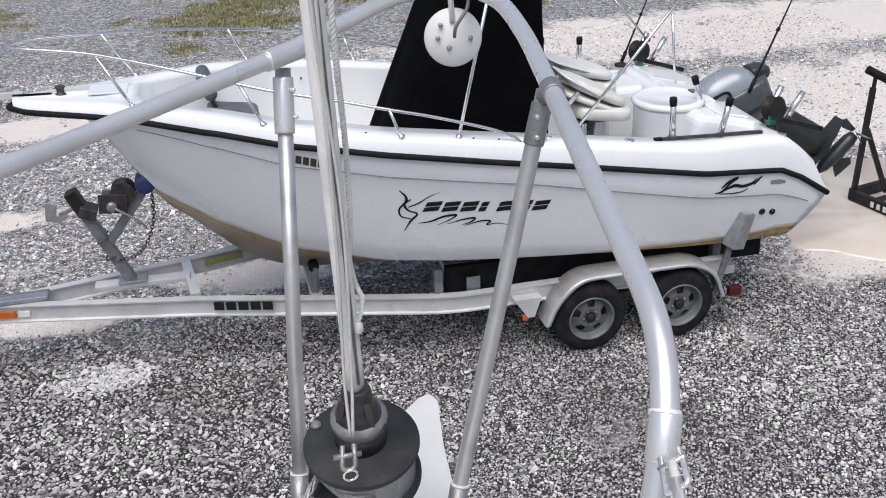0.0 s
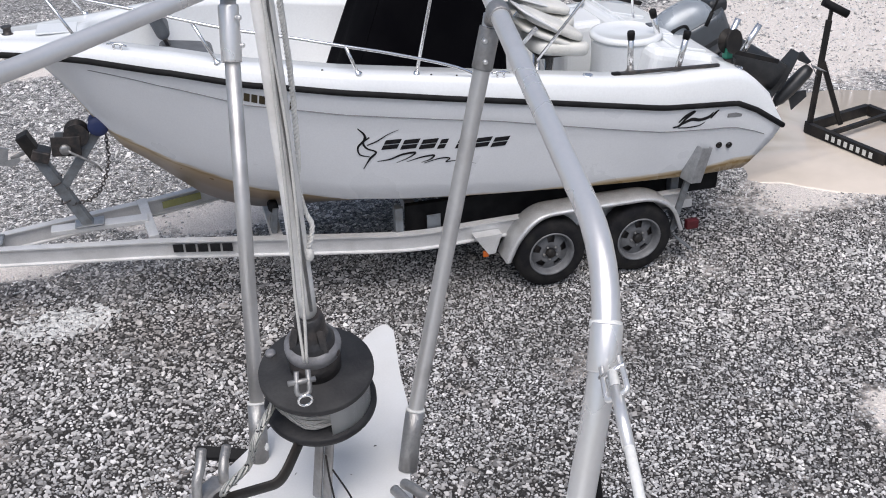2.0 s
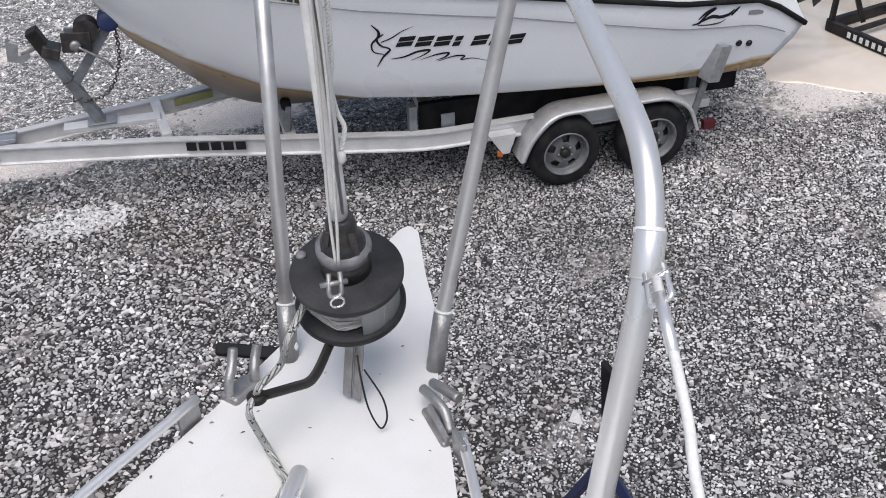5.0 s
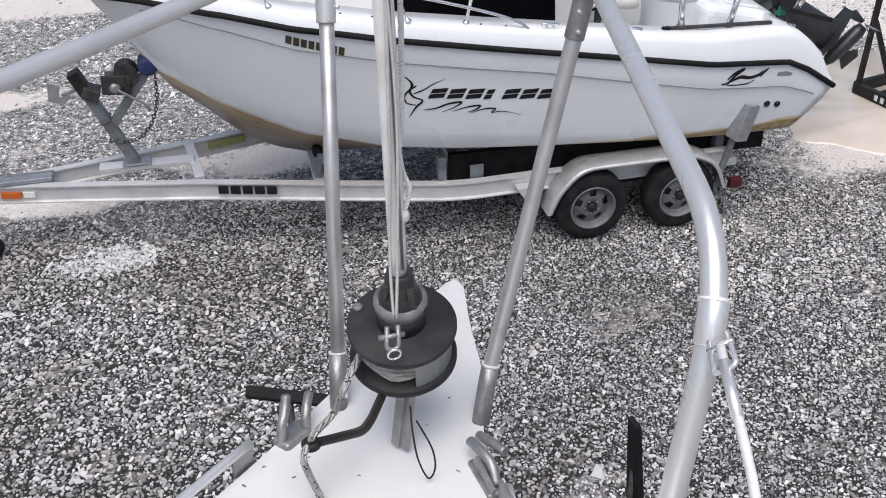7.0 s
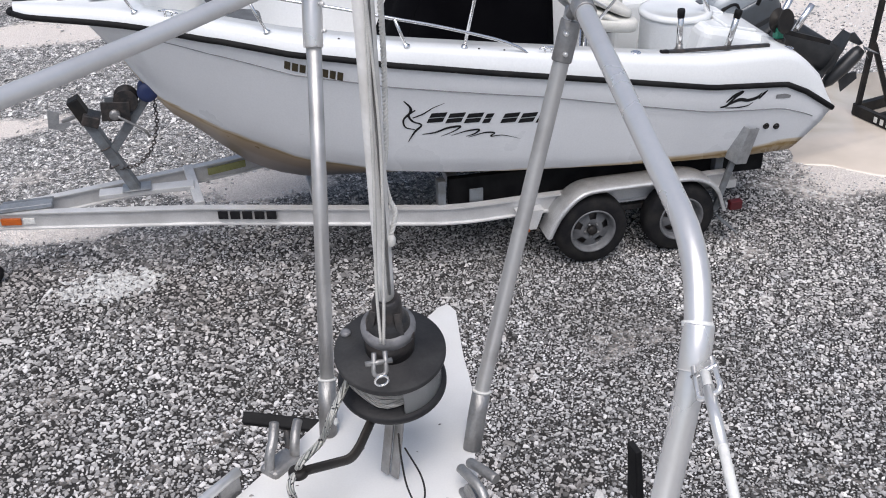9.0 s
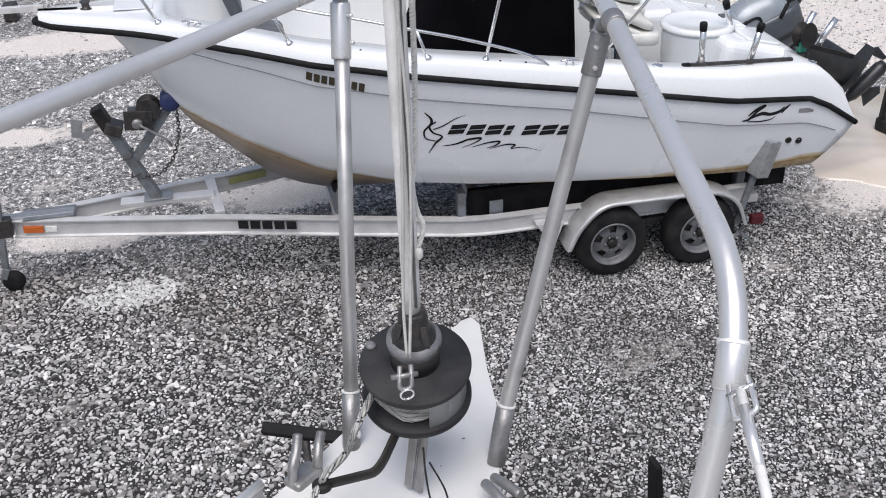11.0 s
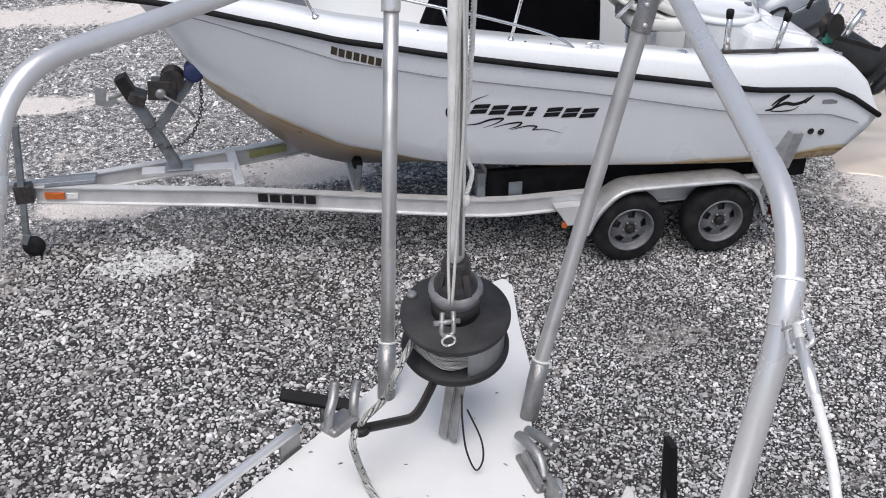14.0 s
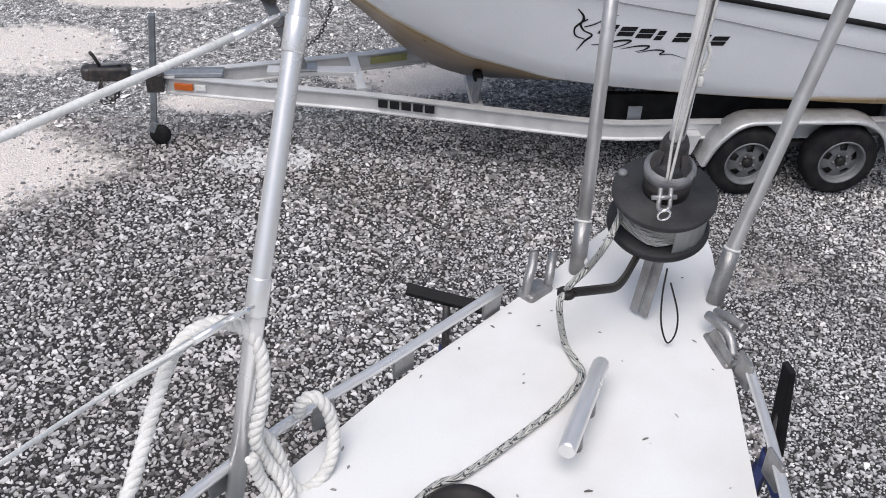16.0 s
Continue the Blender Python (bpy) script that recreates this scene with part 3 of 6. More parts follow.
bits(trailer,
     ("tongue", beam((-3.98, YC, 0.6), (-3.3, YC, 0.6), 0.1, 0.1), GALV),
     ("tongue_plate", box((0.42, 0.2, 0.012), pose(-3.5, YC, 0.64), 0.003), GREYSTEEL, "grey steel tongue plate"),
     ("crossmember", beam((-2.15, YC + 0.42, 0.615), (-2.06, YC - 0.34, 0.615), 0.085, 0.05), ALU),
     ("crossmember", beam((0.2, YC - 0.97, 0.47), (0.2, YC + 0.97, 0.47), 0.1, 0.08), ALU),
     ("crossmember", beam((-1.05, YC - 0.66, 0.5), (-1.05, YC + 0.66, 0.5), 0.1, 0.08), ALU),
     ("crossmember", beam((2.6, YC - 0.97, 0.47), (2.6, YC + 0.97, 0.47), 0.1, 0.08), ALU),
     ("winch_base", beam((-2.9, YC, 0.655), (-2.1, YC, 0.64), 0.13, 0.04), ALU),
     ("coupler_shaft", beam((-4.12, YC, 0.62), (-3.88, YC, 0.62), 0.07, 0.07), GALV),
     ("coupler", box((0.36, 0.13, 0.13), pose(-4.28, YC, 0.645), 0.02), DARKMETAL, "dark steel ball coupler"),
     ("coupler_nose", lathe([(0.04, -0.065), (0.062, -0.05), (0.066, 0.03), (0.05, 0.06)], pose(-4.47, YC, 0.645), 20), DARKMETAL),
     ("coupler_latch", tube(bent([(-4.36, YC, 0.7), (-4.4, YC, 0.8), (-4.42, YC - 0.02, 0.85)], 0.03), 0.016, 8), DARKMETAL),
     ("coupler_lever", beam((-4.34, YC - 0.02, 0.735), (-4.16, YC - 0.02, 0.75), 0.035, 0.02), CAST),
     ("coupler_bolt", lathe([(0.018, 0), (0.018, 0.03), (0.01, 0.036)], pose(-4.2, YC + 0.02, 0.71), 8), CAST),
     ("safety_chain", chain(curve([(-4.2, YC - 0.07, 0.6), (-4.23, YC - 0.1, 0.48), (-4.3, YC - 0.1, 0.44), (-4.37, YC - 0.09, 0.5), (-4.35, YC - 0.07, 0.62)]), 0.016, 0.006), DARKMETAL),
     ("safety_chain", chain(curve([(-4.16, YC - 0.07, 0.58), (-4.28, YC - 0.09, 0.4), (-4.38, YC - 0.09, 0.42), (-4.36, YC - 0.07, 0.56)]), 0.016, 0.006), DARKMETAL))

jack = on(trailer, part("jack_post", beam((-3.82, YC - 0.12, 1.24), (-3.94, YC - 0.12, 0.22), 0.055, 0.055, 0.008, up=(0, 1, 0)), GREYSTEEL, None, "grey steel tongue jack"))
bits(trailer,
     ("jack_bracket", box((0.15, 0.1, 0.17), pose(-3.88, YC - 0.1, 0.6), 0.01), DARKMETAL),
     ("jack_fork", box((0.06, 0.075, 0.11), pose(-3.95, YC - 0.12, 0.17, 0, 25, 0), 0.01), GREYSTEEL),
     ("jack_wheel", lathe([(0.02, -0.028), (0.085, -0.03), (0.095, -0.015), (0.095, 0.015), (0.085, 0.03), (0.02, 0.028)], pose(-3.9, YC - 0.12, 0.085, 90, 0, 0), 24), TYRE),
     ("side_reflector", box((0.17, 0.024, 0.06), pose(-3.64, YC - 0.094, 0.545, 0, 0, -12), 0.004), AMBER, "amber reflector"),
     ("side_reflector", box((0.1, 0.02, 0.055), pose(-3.49, YC - 0.123, 0.545, 0, 0, -12), 0.004), WHITEINK, "white sticker"),
     ("warning_sticker", box((0.36, 0.006, 0.07), pose(-1.8, YC + 0.43, 0.56, 0, 0, 15), 0.002), YELLOW, "faded yellow label"))

# winch post, strut, winch and bow roller
bits(trailer,
     ("winch_post", beam((-2.58, YC, 0.66), (-2.93, YC, 1.5), 0.085, 0.11, 0.008, up=(0, 1, 0)), GREYSTEEL, "grey painted winch post"),
     ("winch_post_cap", beam((-2.87, YC, 1.36), (-2.95, YC, 1.55), 0.1, 0.125, 0.008, up=(0, 1, 0)), BLACKPAINT),
     ("bow_strut", beam((-2.74, YC, 1.02), (-2.34, YC, 1.53), 0.07, 0.07, 0.006, up=(0, 1, 0)), GREYSTEEL),
     ("post_u_bolt", tube(bent([(-2.72, YC - 0.08, 1.12), (-2.80, YC - 0.08, 1.09), (-2.80, YC + 0.08, 1.09), (-2.72, YC + 0.08, 1.12)], 0.02), 0.008, 8), DARKMETAL),
     ("post_u_bolt", tube(bent([(-2.68, YC - 0.08, 0.95), (-2.76, YC - 0.08, 0.92), (-2.76, YC + 0.08, 0.92), (-2.68, YC + 0.08, 0.95)], 0.02), 0.008, 8), DARKMETAL),
     ("post_foot", box((0.24, 0.16, 0.012), pose(-2.58, YC, 0.684), 0.003), GALV),
     ("light_bracket", prism([(-0.09, -0.06), (0.02, -0.09), (0.09, -0.05), (0.09, -0.02), (0, -0.03), (0.02, 0.07), (-0.07, 0.1)], 0.012, pose(-3.08, YC - 0.06, 1.40, 90, 0, 0)), GALV, "bare zinc bracket"),
     ("bracket_arm", beam((-3.06, YC - 0.04, 1.37), (-2.9, YC - 0.02, 1.42), 0.03, 0.03), CAST),
     ("clamp_block", box((0.14, 0.17, 0.1), pose(-2.83, YC - 0.02, 1.37, 0, 22, 0), 0.012), DARKMETAL),
     ("winch_frame", box((0.23, 0.016, 0.17), pose(-2.62, YC - 0.08, 1.43, 0, 5, 0), 0.006), DARKMETAL),
     ("winch_frame", box((0.23, 0.016, 0.15), pose(-2.6, YC + 0.08, 1.42, 0, 5, 0), 0.006), GREYSTEEL),
     ("winch_reel", lathe([(0.1, -0.07), (0.1, -0.06), (0.06, -0.055), (0.06, 0.055), (0.1, 0.06), (0.1, 0.07)], pose(-2.53, YC, 1.5, 90, 0, 0), 28), DARKMETAL),
     ("winch_gear", lathe([(0.045, -0.012), (0.045, 0.012), (0.018, 0.02)], pose(-2.63, YC - 0.1, 1.41, 90, 0, 0), 20), CAST),
     ("winch_handle", tube(bent([(-2.6, YC - 0.1, 1.4), (-2.6, YC - 0.13, 1.4), (-2.42, YC - 0.14, 1.27), (-2.38, YC - 0.14, 1.2)], 0.02), 0.011, 8), CAST, "worn steel winch handle"),
     ("bow_roller", lathe([(0.03, -0.09), (0.075, -0.085), (0.085, -0.06), (0.065, -0.02), (0.065, 0.02), (0.085, 0.06), (0.075, 0.085), (0.03, 0.09)], pose(-2.345, YC, 1.56, 90, 0, 0), 24), BLUEROLL, "blue rubber bow roller"))


bits(trailer, ("bow_chain", chain(curve([(-2.3, YC - 0.05, 1.48), (-2.32, YC - 0.06, 1.25), (-2.4, YC - 0.07, 1.05), (-2.52, YC - 0.07, 0.93), (-2.68, YC - 0.05, 0.9)])), DARKMETAL, "dark steel bow chain"))

# bunks, brackets and axles
for s in (-1, 1):
    bits(trailer,
         ("bunk", beam((0.02, YC + s * 0.78, 0.66), (2.98, YC + s * 0.78, 0.63), 0.06, 0.27), RUBBER, "black carpeted bunk board"),
         ("bunk_bracket", box((0.07, 0.1, 0.26), pose(-0.06, YC + s * 0.86, 0.7, 0, 0, 0), 0.008), GREYSTEEL),
         ("bunk_bracket", box((0.12, 0.012, 0.13), pose(0.24, YC + s * 0.9, 0.66), 0.004), GREYSTEEL),
         ("bunk_bracket", box((0.08, 0.1, 0.2), pose(2.5, YC + s * 0.84, 0.66), 0.008), GREYSTEEL),
         ("keel_roller_bracket", box((0.05, 0.12, 0.24), pose(-1.05, YC + s * 0.4, 0.66, 0, 8, 0), 0.008), GREYSTEEL),
         ("keel_roller", lathe([(0.02, -0.05), (0.045, -0.045), (0.045, 0.045), (0.02, 0.05)], pose(-1.05, YC + s * 0.4, 0.78, 90, 0, 0), 16), RUBBER),
         ("leaf_spring", beam((1.0, YC + s * 0.99, 0.40), (2.3, YC + s * 0.99, 0.40), 0.05, 0.05), DARKMETAL),
         ("guide_post", beam((2.40, YC + s * 1.08, 0.30), (2.53, YC + s * 1.12, 0.95), 0.05, 0.05), GREYSTEEL),
         ("tail_light", box((0.12, 0.06, 0.09), pose(2.6, YC + s * 1.08, 0.32), 0.01), RED, "red tail light"),
         ("mud_flap", box((0.2, 0.2, 0.012), pose(2.5, YC + s * 1.12, 0.17, 0, 40, 0), 0.003), GREYSTEEL),
         ("marker_light", box((0.05, 0.03, 0.055), pose(0.64, YC + s * 1.09, 0.37), 0.008), AMBER, "amber marker light"),
         ("fender_step", prism([(-0.12, 0.08), (0.12, 0.08), (0.06, -0.1), (0.0, -0.1)], 0.1, pose(0.66, YC + s * 1.06 + 0.05, 0.47, 90, 0, 0)), ALU))
    gm = Matrix.Translation((2.55, YC + s * 1.13, 0.95)) @ Matrix.Rotation(radians(14), 4, "Y") @ Matrix.Rotation(radians(20), 4, "Z")
    pad = bmesh.new()
    for q in ((0.062, 0, 0.012, 0.112), (-0.062, 0, 0.012, 0.112), (0, 0.062, 0.136, 0.012), (0, -0.062, 0.136, 0.012)):
        box((q[2], q[3], 0.33), gm @ Matrix.Translation((q[0], q[1], 0)), 0.003, pad)
    bits(trailer, ("guide_pad", pad, GALV, "open square galvanised guide post top"))
for x in (1.2, 2.02):
    bits(trailer, ("axle", beam((x, YC - 1.1, 0.325), (x, YC + 1.1, 0.325), 0.06, 0.06), GREYSTEEL))


def fender(s):
    prof = bent([(0.78, 0.32), (0.86, 0.52), (1.06, 0.735), (2.12, 0.735), (2.34, 0.62), (2.44, 0.36)], 0.16, 5)
    prof = [(p[0], p[1]) for p in [Vector((a0, b0, 0)) for a0, b0 in [(q[0], q[1]) for q in prof]]]
    rows = []
    y0, y1 = YC + s * 0.99, YC + s * 1.23
    for x, z in prof:
        cx, cz = 1.62, 0.3
        d = Vector((x - cx, 0, z - cz)).normalized() * 0.02
        rows.append([(x, y0, z), (x, y1 - s * 0.02, z), (x - d.x * 0.4, y1, z - d.z * 0.4), (x - d.x * 2, y1, z - d.z * 2), (x - d.x * 2, y1 - s * 0.006, z - d.z * 2), (x - d.x * 0.8, y1 - s * 0.02, z - d.z * 0.8), (x - d.x * 0.6, y0, z - d.z * 0.6)])
    bm = loft(rows, close=True)
    bmesh.ops.recalc_face_normals(bm, faces=bm.faces)
    return bm


def tread_material():
    m = TREAD
    n, ln = finish_links(m)
    b = n["Principled BSDF"]
    co = n.new("ShaderNodeTexCoord")
    mp = n.new("ShaderNodeMapping")
    mp.inputs["Rotation"].default_value = (0, radians(20), radians(45))
    ck = n.new("ShaderNodeTexBrick")
    ck.inputs["Scale"].default_value = 26
    ck.inputs["Mortar Size"].default_value = 0.09
    ck.inputs["Color1"].default_value = ck.inputs["Color2"].default_value = (0, 0, 0, 1)
    ck.inputs["Mortar"].default_value = (1, 1, 1, 1)
    ln.new(co.outputs["Object"], mp.inputs["Vector"])
    ln.new(mp.outputs["Vector"], ck.inputs["Vector"])
    bp = n.new("ShaderNodeBump")
    bp.inputs["Strength"].default_value, bp.inputs["Distance"].default_value = 1.0, 0.01
    ln.new(ck.outputs["Color"], bp.inputs["Height"])
    ln.new(bp.outputs["Normal"], b.inputs["Normal"])


tread_material()
for s in (-1, 1):
    bits(trailer, ("fender", fender(s), TREAD, "aluminium tread-plate fender"))


def trailer_wheel(at, s):
    """One wheel, its face to -y for s = -1."""
    w = on(trailer, part("wheel", lathe([(0.2, 0.1), (0.235, 0.1), (0.29, 0.098), (0.315, 0.075), (0.325, 0.05), (0.327, 0), (0.325, -0.05), (0.315, -0.075), (0.29, -0.098), (0.235, -0.1), (0.2, -0.1)],
                                                pose(*at, 90 if s < 0 else -90, 0, 0), 48, cap=False), TYRE, None, "black trailer tyre on a silver wheel"))
    m = pose(at[0], at[1], at[2], 90 if s < 0 else -90, 0, 0)
    rim = lathe([(0.204, 0.075), (0.206, 0.1), (0.198, 0.108), (0.188, 0.1), (0.18, 0.05), (0.172, 0.03), (0.168, 0.028), (0.168, -0.02)], m, 48, cap=False)
    # dished face with five openings
    N = 60
    rings = []
    for r, h in ((0.17, 0.03), (0.155, 0.036), (0.10, 0.062), (0.075, 0.066), (0.06, 0.058), (0.001, 0.058)):
        rings.append([rim.verts.new(m @ Vector((r * math.cos(2 * math.pi * j / N), r * math.sin(2 * math.pi * j / N), h))) for j in range(N)])
    for i in range(5):
        for j in range(N):
            k = j % 12
            if i == 1 and k < 5 + 0 and k >= 0:
                continue
            rim.faces.new((rings[i][j], rings[i][(j + 1) % N], rings[i + 1][(j + 1) % N], rings[i + 1][j])).smooth = True
    sub = part("rim", rim, RIM, None, "silver five-slot wheel rim")
    bpy.context.view_layer.update()
    sub.parent = w
    sub.matrix_parent_inverse = w.matrix_world.inverted()
    back = part("brake_drum", lathe([(0.165, -0.02), (0.165, 0.0), (0.12, 0.02), (0.01, 0.03)], m, 32), DARKMETAL, None)
    back.parent, back.matrix_parent_inverse = w, w.matrix_world.inverted()
    cap = part("hub_cap", lathe([(0.045, 0.05), (0.043, 0.085), (0.03, 0.1), (0.004, 0.103)], m, 24), BLACKPAINT, None)
    cap.parent, cap.matrix_parent_inverse = w, w.matrix_world.inverted()
    for j in range(5):
        a1 = radians(72 * j + 46)
        nut = part("wheel_nut", lathe([(0.011, 0.06), (0.011, 0.078), (0.006, 0.082)], m @ Matrix.Translation((0.062 * math.cos(a1), 0.062 * math.sin(a1), 0)), 8), CAST, None)
        nut.parent, nut.matrix_parent_inverse = w, w.matrix_world.inverted()


for x in (1.2, 2.02):
    trailer_wheel((x, YC - 1.11, 0.325), -1)
    trailer_wheel((x, YC + 1.11, 0.325), 1)


# ---- marks on hull and beam ----
def hull_patch(outline, lift=0.004):
    """A thin film that follows the near side of the hull; the outline is in x and z."""
    bm = bmesh.new()
    V = [bm.verts.new((x, hull_side(x, z) - lift, z)) for x, z in outline]
    f = bm.faces.new(V)
    if len(V) > 4:
        bmesh.ops.triangulate(bm, faces=[f])
    return bm


def slanted_bar(x, z, w, h, lean):
    """A slanted block with a slit."""
    out = bmesh.new()
    for z0, z1, a0, b0 in ((0, 0.46, 0, 1), (0.54, 1, 0, 1)):
        q = [(x + a0 * w + lean * z0 * h, z + z0 * h), (x + b0 * w + lean * z0 * h, z + z0 * h), (x + b0 * w + lean * z1 * h, z + z1 * h), (x + a0 * w + lean * z1 * h, z + z1 * h)]
        V = [out.verts.new((p, hull_side(p, r) - 0.004, r)) for p, r in q]
        out.faces.new(V)
    return out


SLOPE = -0.1
for i in range(7):
    x0 = -0.22 + i * 0.147
    on(boat, part("mark_block", slanted_bar(x0, 1.475 + SLOPE * (x0 + 0.22), 0.125 if i != 3 else 0.06, 0.085, 0.45), INK))


def brush(pts, widths, lift=0.0045):
    """A brush stroke on the hull along x, z points."""
    bm = bmesh.new()
    P = curve([(x, 0, z) for x, z in pts], 6)
    W = [lerp(i / (len(P) - 1), np.linspace(0, 1, len(widths)), widths) for i in range(len(P))]
    prev = None
    for i, p in enumerate(P):
        t = (P[min(i + 1, len(P) - 1)] - P[max(i - 1, 0)]).normalized()
        n = Vector((-t.z, 0, t.x))
        q = [p + n * W[i], p - n * W[i]]
        v = [bm.verts.new((c.x, hull_side(c.x, c.z) - lift, c.z)) for c in q]
        if prev:
            bm.faces.new((prev[0], prev[1], v[1], v[0]))
        prev = v
    return bm


STROKES = [
    ([(-0.40, 1.69), (-0.35, 1.63), (-0.35, 1.58), (-0.40, 1.52), (-0.385, 1.45), (-0.31, 1.42)], [0.004, 0.012, 0.007, 0.004]),
    ([(-0.31, 1.60), (-0.36, 1.56), (-0.33, 1.50), (-0.26, 1.46), (-0.31, 1.40), (-0.36, 1.31)], [0.006, 0.009, 0.006, 0.01, 0.003]),
    ([(-0.33, 1.53), (-0.25, 1.56), (-0.17, 1.61), (-0.08, 1.645)], [0.005, 0.006, 0.004, 0.001]),
    ([(-0.25, 1.37), (-0.15, 1.38), (-0.05, 1.415), (0.05, 1.42), (0.0, 1.38), (-0.1, 1.34)], [0.003, 0.008, 0.01, 0.006, 0.002]),
    ([(-0.02, 1.34), (0.1, 1.37), (0.2, 1.375), (0.17, 1.34), (0.1, 1.32)], [0.002, 0.008, 0.008, 0.002]),
    ([(0.12, 1.31), (0.25, 1.34), (0.33, 1.33), (0.3, 1.30), (0.4, 1.30), (0.55, 1.25)], [0.002, 0.007, 0.006, 0.004, 0.001]),
]
for pts, w in STROKES:
    on(boat, part("brush_stroke_mark", brush(pts, w), INK, None, ""))
for pts, w in [([(2.6, 1.385), (2.64, 1.43), (2.67, 1.455)], [0.008, 0.012, 0.004]), ([(2.3, 1.34), (2.4, 1.33), (2.5, 1.335), (2.55, 1.36)], [0.004, 0.006, 0.003]),
               ([(2.3, 1.39), (2.36, 1.44), (2.44, 1.47), (2.37, 1.42), (2.31, 1.36), (2.25, 1.35)], [0.006, 0.014, 0.01, 0.012, 0.006]),
               ([(2.33, 1.37), (2.42, 1.40), (2.5, 1.385), (2.58, 1.40), (2.62, 1.44)], [0.008, 0.016, 0.014, 0.014, 0.004])]:
    on(boat, part("script_mark", brush(pts, w), INK, None, ""))
on(boat, part("model_badge", brush([(2.76, 1.385), (2.84, 1.38), (2.9, 1.37)], [0.018, 0.022, 0.012]), GREYINK, None, "small grey model badge"))
for i in range(8):
    reg = bmesh.new()
    x0 = -1.27 + i * 0.054
    z0 = 2.005 - 0.27 * (x0 + 1.27)
    V = [reg.verts.new((p, hull_side(p, r) - 0.005, r)) for p, r in ((x0, z0), (x0 + 0.042, z0 - 0.012), (x0 + 0.05, z0 + 0.055), (x0 + 0.008, z0 + 0.067))]
    reg.faces.new(V)
    on(boat, part("number_bar", reg, GOLDINK))
for i in range(5):
    x0 = -1.93 + i * 0.1
    y0 = YC - lerp(x0, [-2.0, -1.0], [0.42, 0.7]) - 0.045
    on(trailer, part("mark_block", box((0.085, 0.004, 0.075), pose(x0 + 0.05, y0 - 0.015, 0.565, 0, 0, -15.6)), INK))


# ---- boat rails and deck fittings ----
def rail_pt(x, side, h):
    return (x, YC + side * max(0.02, lerp(x, HX, HS) - 0.06), lerp(x, SX, SZ) + lerp(x, GX, GH) + h)


RX = [-3.08, -2.85, -2.5, -1.9, -1.3, -0.85, -0.44, -0.13, 0.3, 0.5, 0.58]
RH = [0.41, 0.405, 0.385, 0.325, 0.27, 0.24, 0.205, 0.17, 0.1, 0.04, -0.01]
near = [rail_pt(x, -1, h) for x, h in zip(RX, RH)]
far = [rail_pt(x, 1, h) for x, h in zip(RX, RH)]
bow_rail = tagged(part("bow_rail", tube(curve(far[::-1] + [(-3.19, YC, 2.785)] + near, 5), 0.0125, 10), CHROME), "polished stainless bow rail along the motor boat", "rail")
for side in (-1, 1):
    for xb, xt, ht in ((-2.3, -2.52, 0.385), (-1.36, -1.5, 0.285), (-0.36, -0.44, 0.205)):
        b0, t0 = Vector(rail_pt(xb, side, -0.005)), Vector(rail_pt(xt, side, ht))
        post = part("stanchion", tube([b0, t0], 0.0125, 10), CHROME)
        on(bow_rail, post)
        on(bow_rail, part("stanchion_foot", lathe([(0.03, 0), (0.03, 0.008), (0.018, 0.02), (0.014, 0.03)], axis(b0, (t0 - b0)), 16), CHROME))


def cleat(at, d, size=0.16):
    t = thing("deck_cleat", "small stainless cleat on the boat deck", "cleat", "boat cleats", at=at)
    d = Vector(d).normalized() * size / 2
    c = Vector(at)
    bm = tube([c - d + Vector((0, 0, 0.035)), c - d * 0.4 + Vector((0, 0, 0.045)), c + d * 0.4 + Vector((0, 0, 0.045)), c + d + Vector((0, 0, 0.035))], [0.007, 0.011, 0.011, 0.007], 8)
    tube([c + d * 0.35, c + d * 0.35 + Vector((0, 0, 0.045))], 0.01, 8, bm)
    tube([c - d * 0.35, c - d * 0.35 + Vector((0, 0, 0.045))], 0.01, 8, bm)
    on(t, part("horn", bm, CHROME))


for x in (-2.05, 0.75):
    p = rail_pt(x, -1, 0.0)
    cleat((p[0], p[1] + 0.01, p[2]), (1, 0.1 if x > 0 else -0.5, -0.1))
bollard = tagged(part("bow_post", lathe([(0.045, 0), (0.045, 0.01), (0.03, 0.015), (0.03, 0.05), (0.04, 0.055), (0.04, 0.065)], pose(-2.86, YC, 2.37), 20), DARKMETAL), "small dark mooring post on the white foredeck", "mooring post")
hatch = thing("foredeck_hatch", "white anchor locker hatch in the foredeck", "hatch", at=(-2.6, YC, 2.37))
on(hatch, part("lid", box((0.3, 0.26, 0.012), pose(-2.5, YC, 2.378, 0, 2, 0), 0.005), GELCOAT))


# ---- things in the motor boat ----
def soft_box(size, m, r=0.06):
    return box(size, m, r, None, 4)


seat = thing("fishing_chair", "dark grey pedestal fishing chair in the bow", "chair", at=(-1.5, 10.45, SOLE))
bits(seat, ("pedestal", lathe([(0.12, SOLE + 0.1), (0.12, SOLE + 0.12), (0.035, SOLE + 0.14), (0.035, 1.95)], pose(-1.5, 10.45, 0), 20), CHROME),
     ("back_bracket", beam((-1.66, 10.47, 2.0), (-1.74, 10.49, 2.2), 0.05, 0.03), DARKMETAL),
     ("cushion", soft_box((0.44, 0.44, 0.11), pose(-1.55, 10.45, 1.99, 0, 8, 0), 0.05), GREYCUSHION),
     ("backrest", soft_box((0.11, 0.4, 0.24), pose(-1.74, 10.5, 2.27, 0, -20, 0), 0.05), GREYCUSHION))


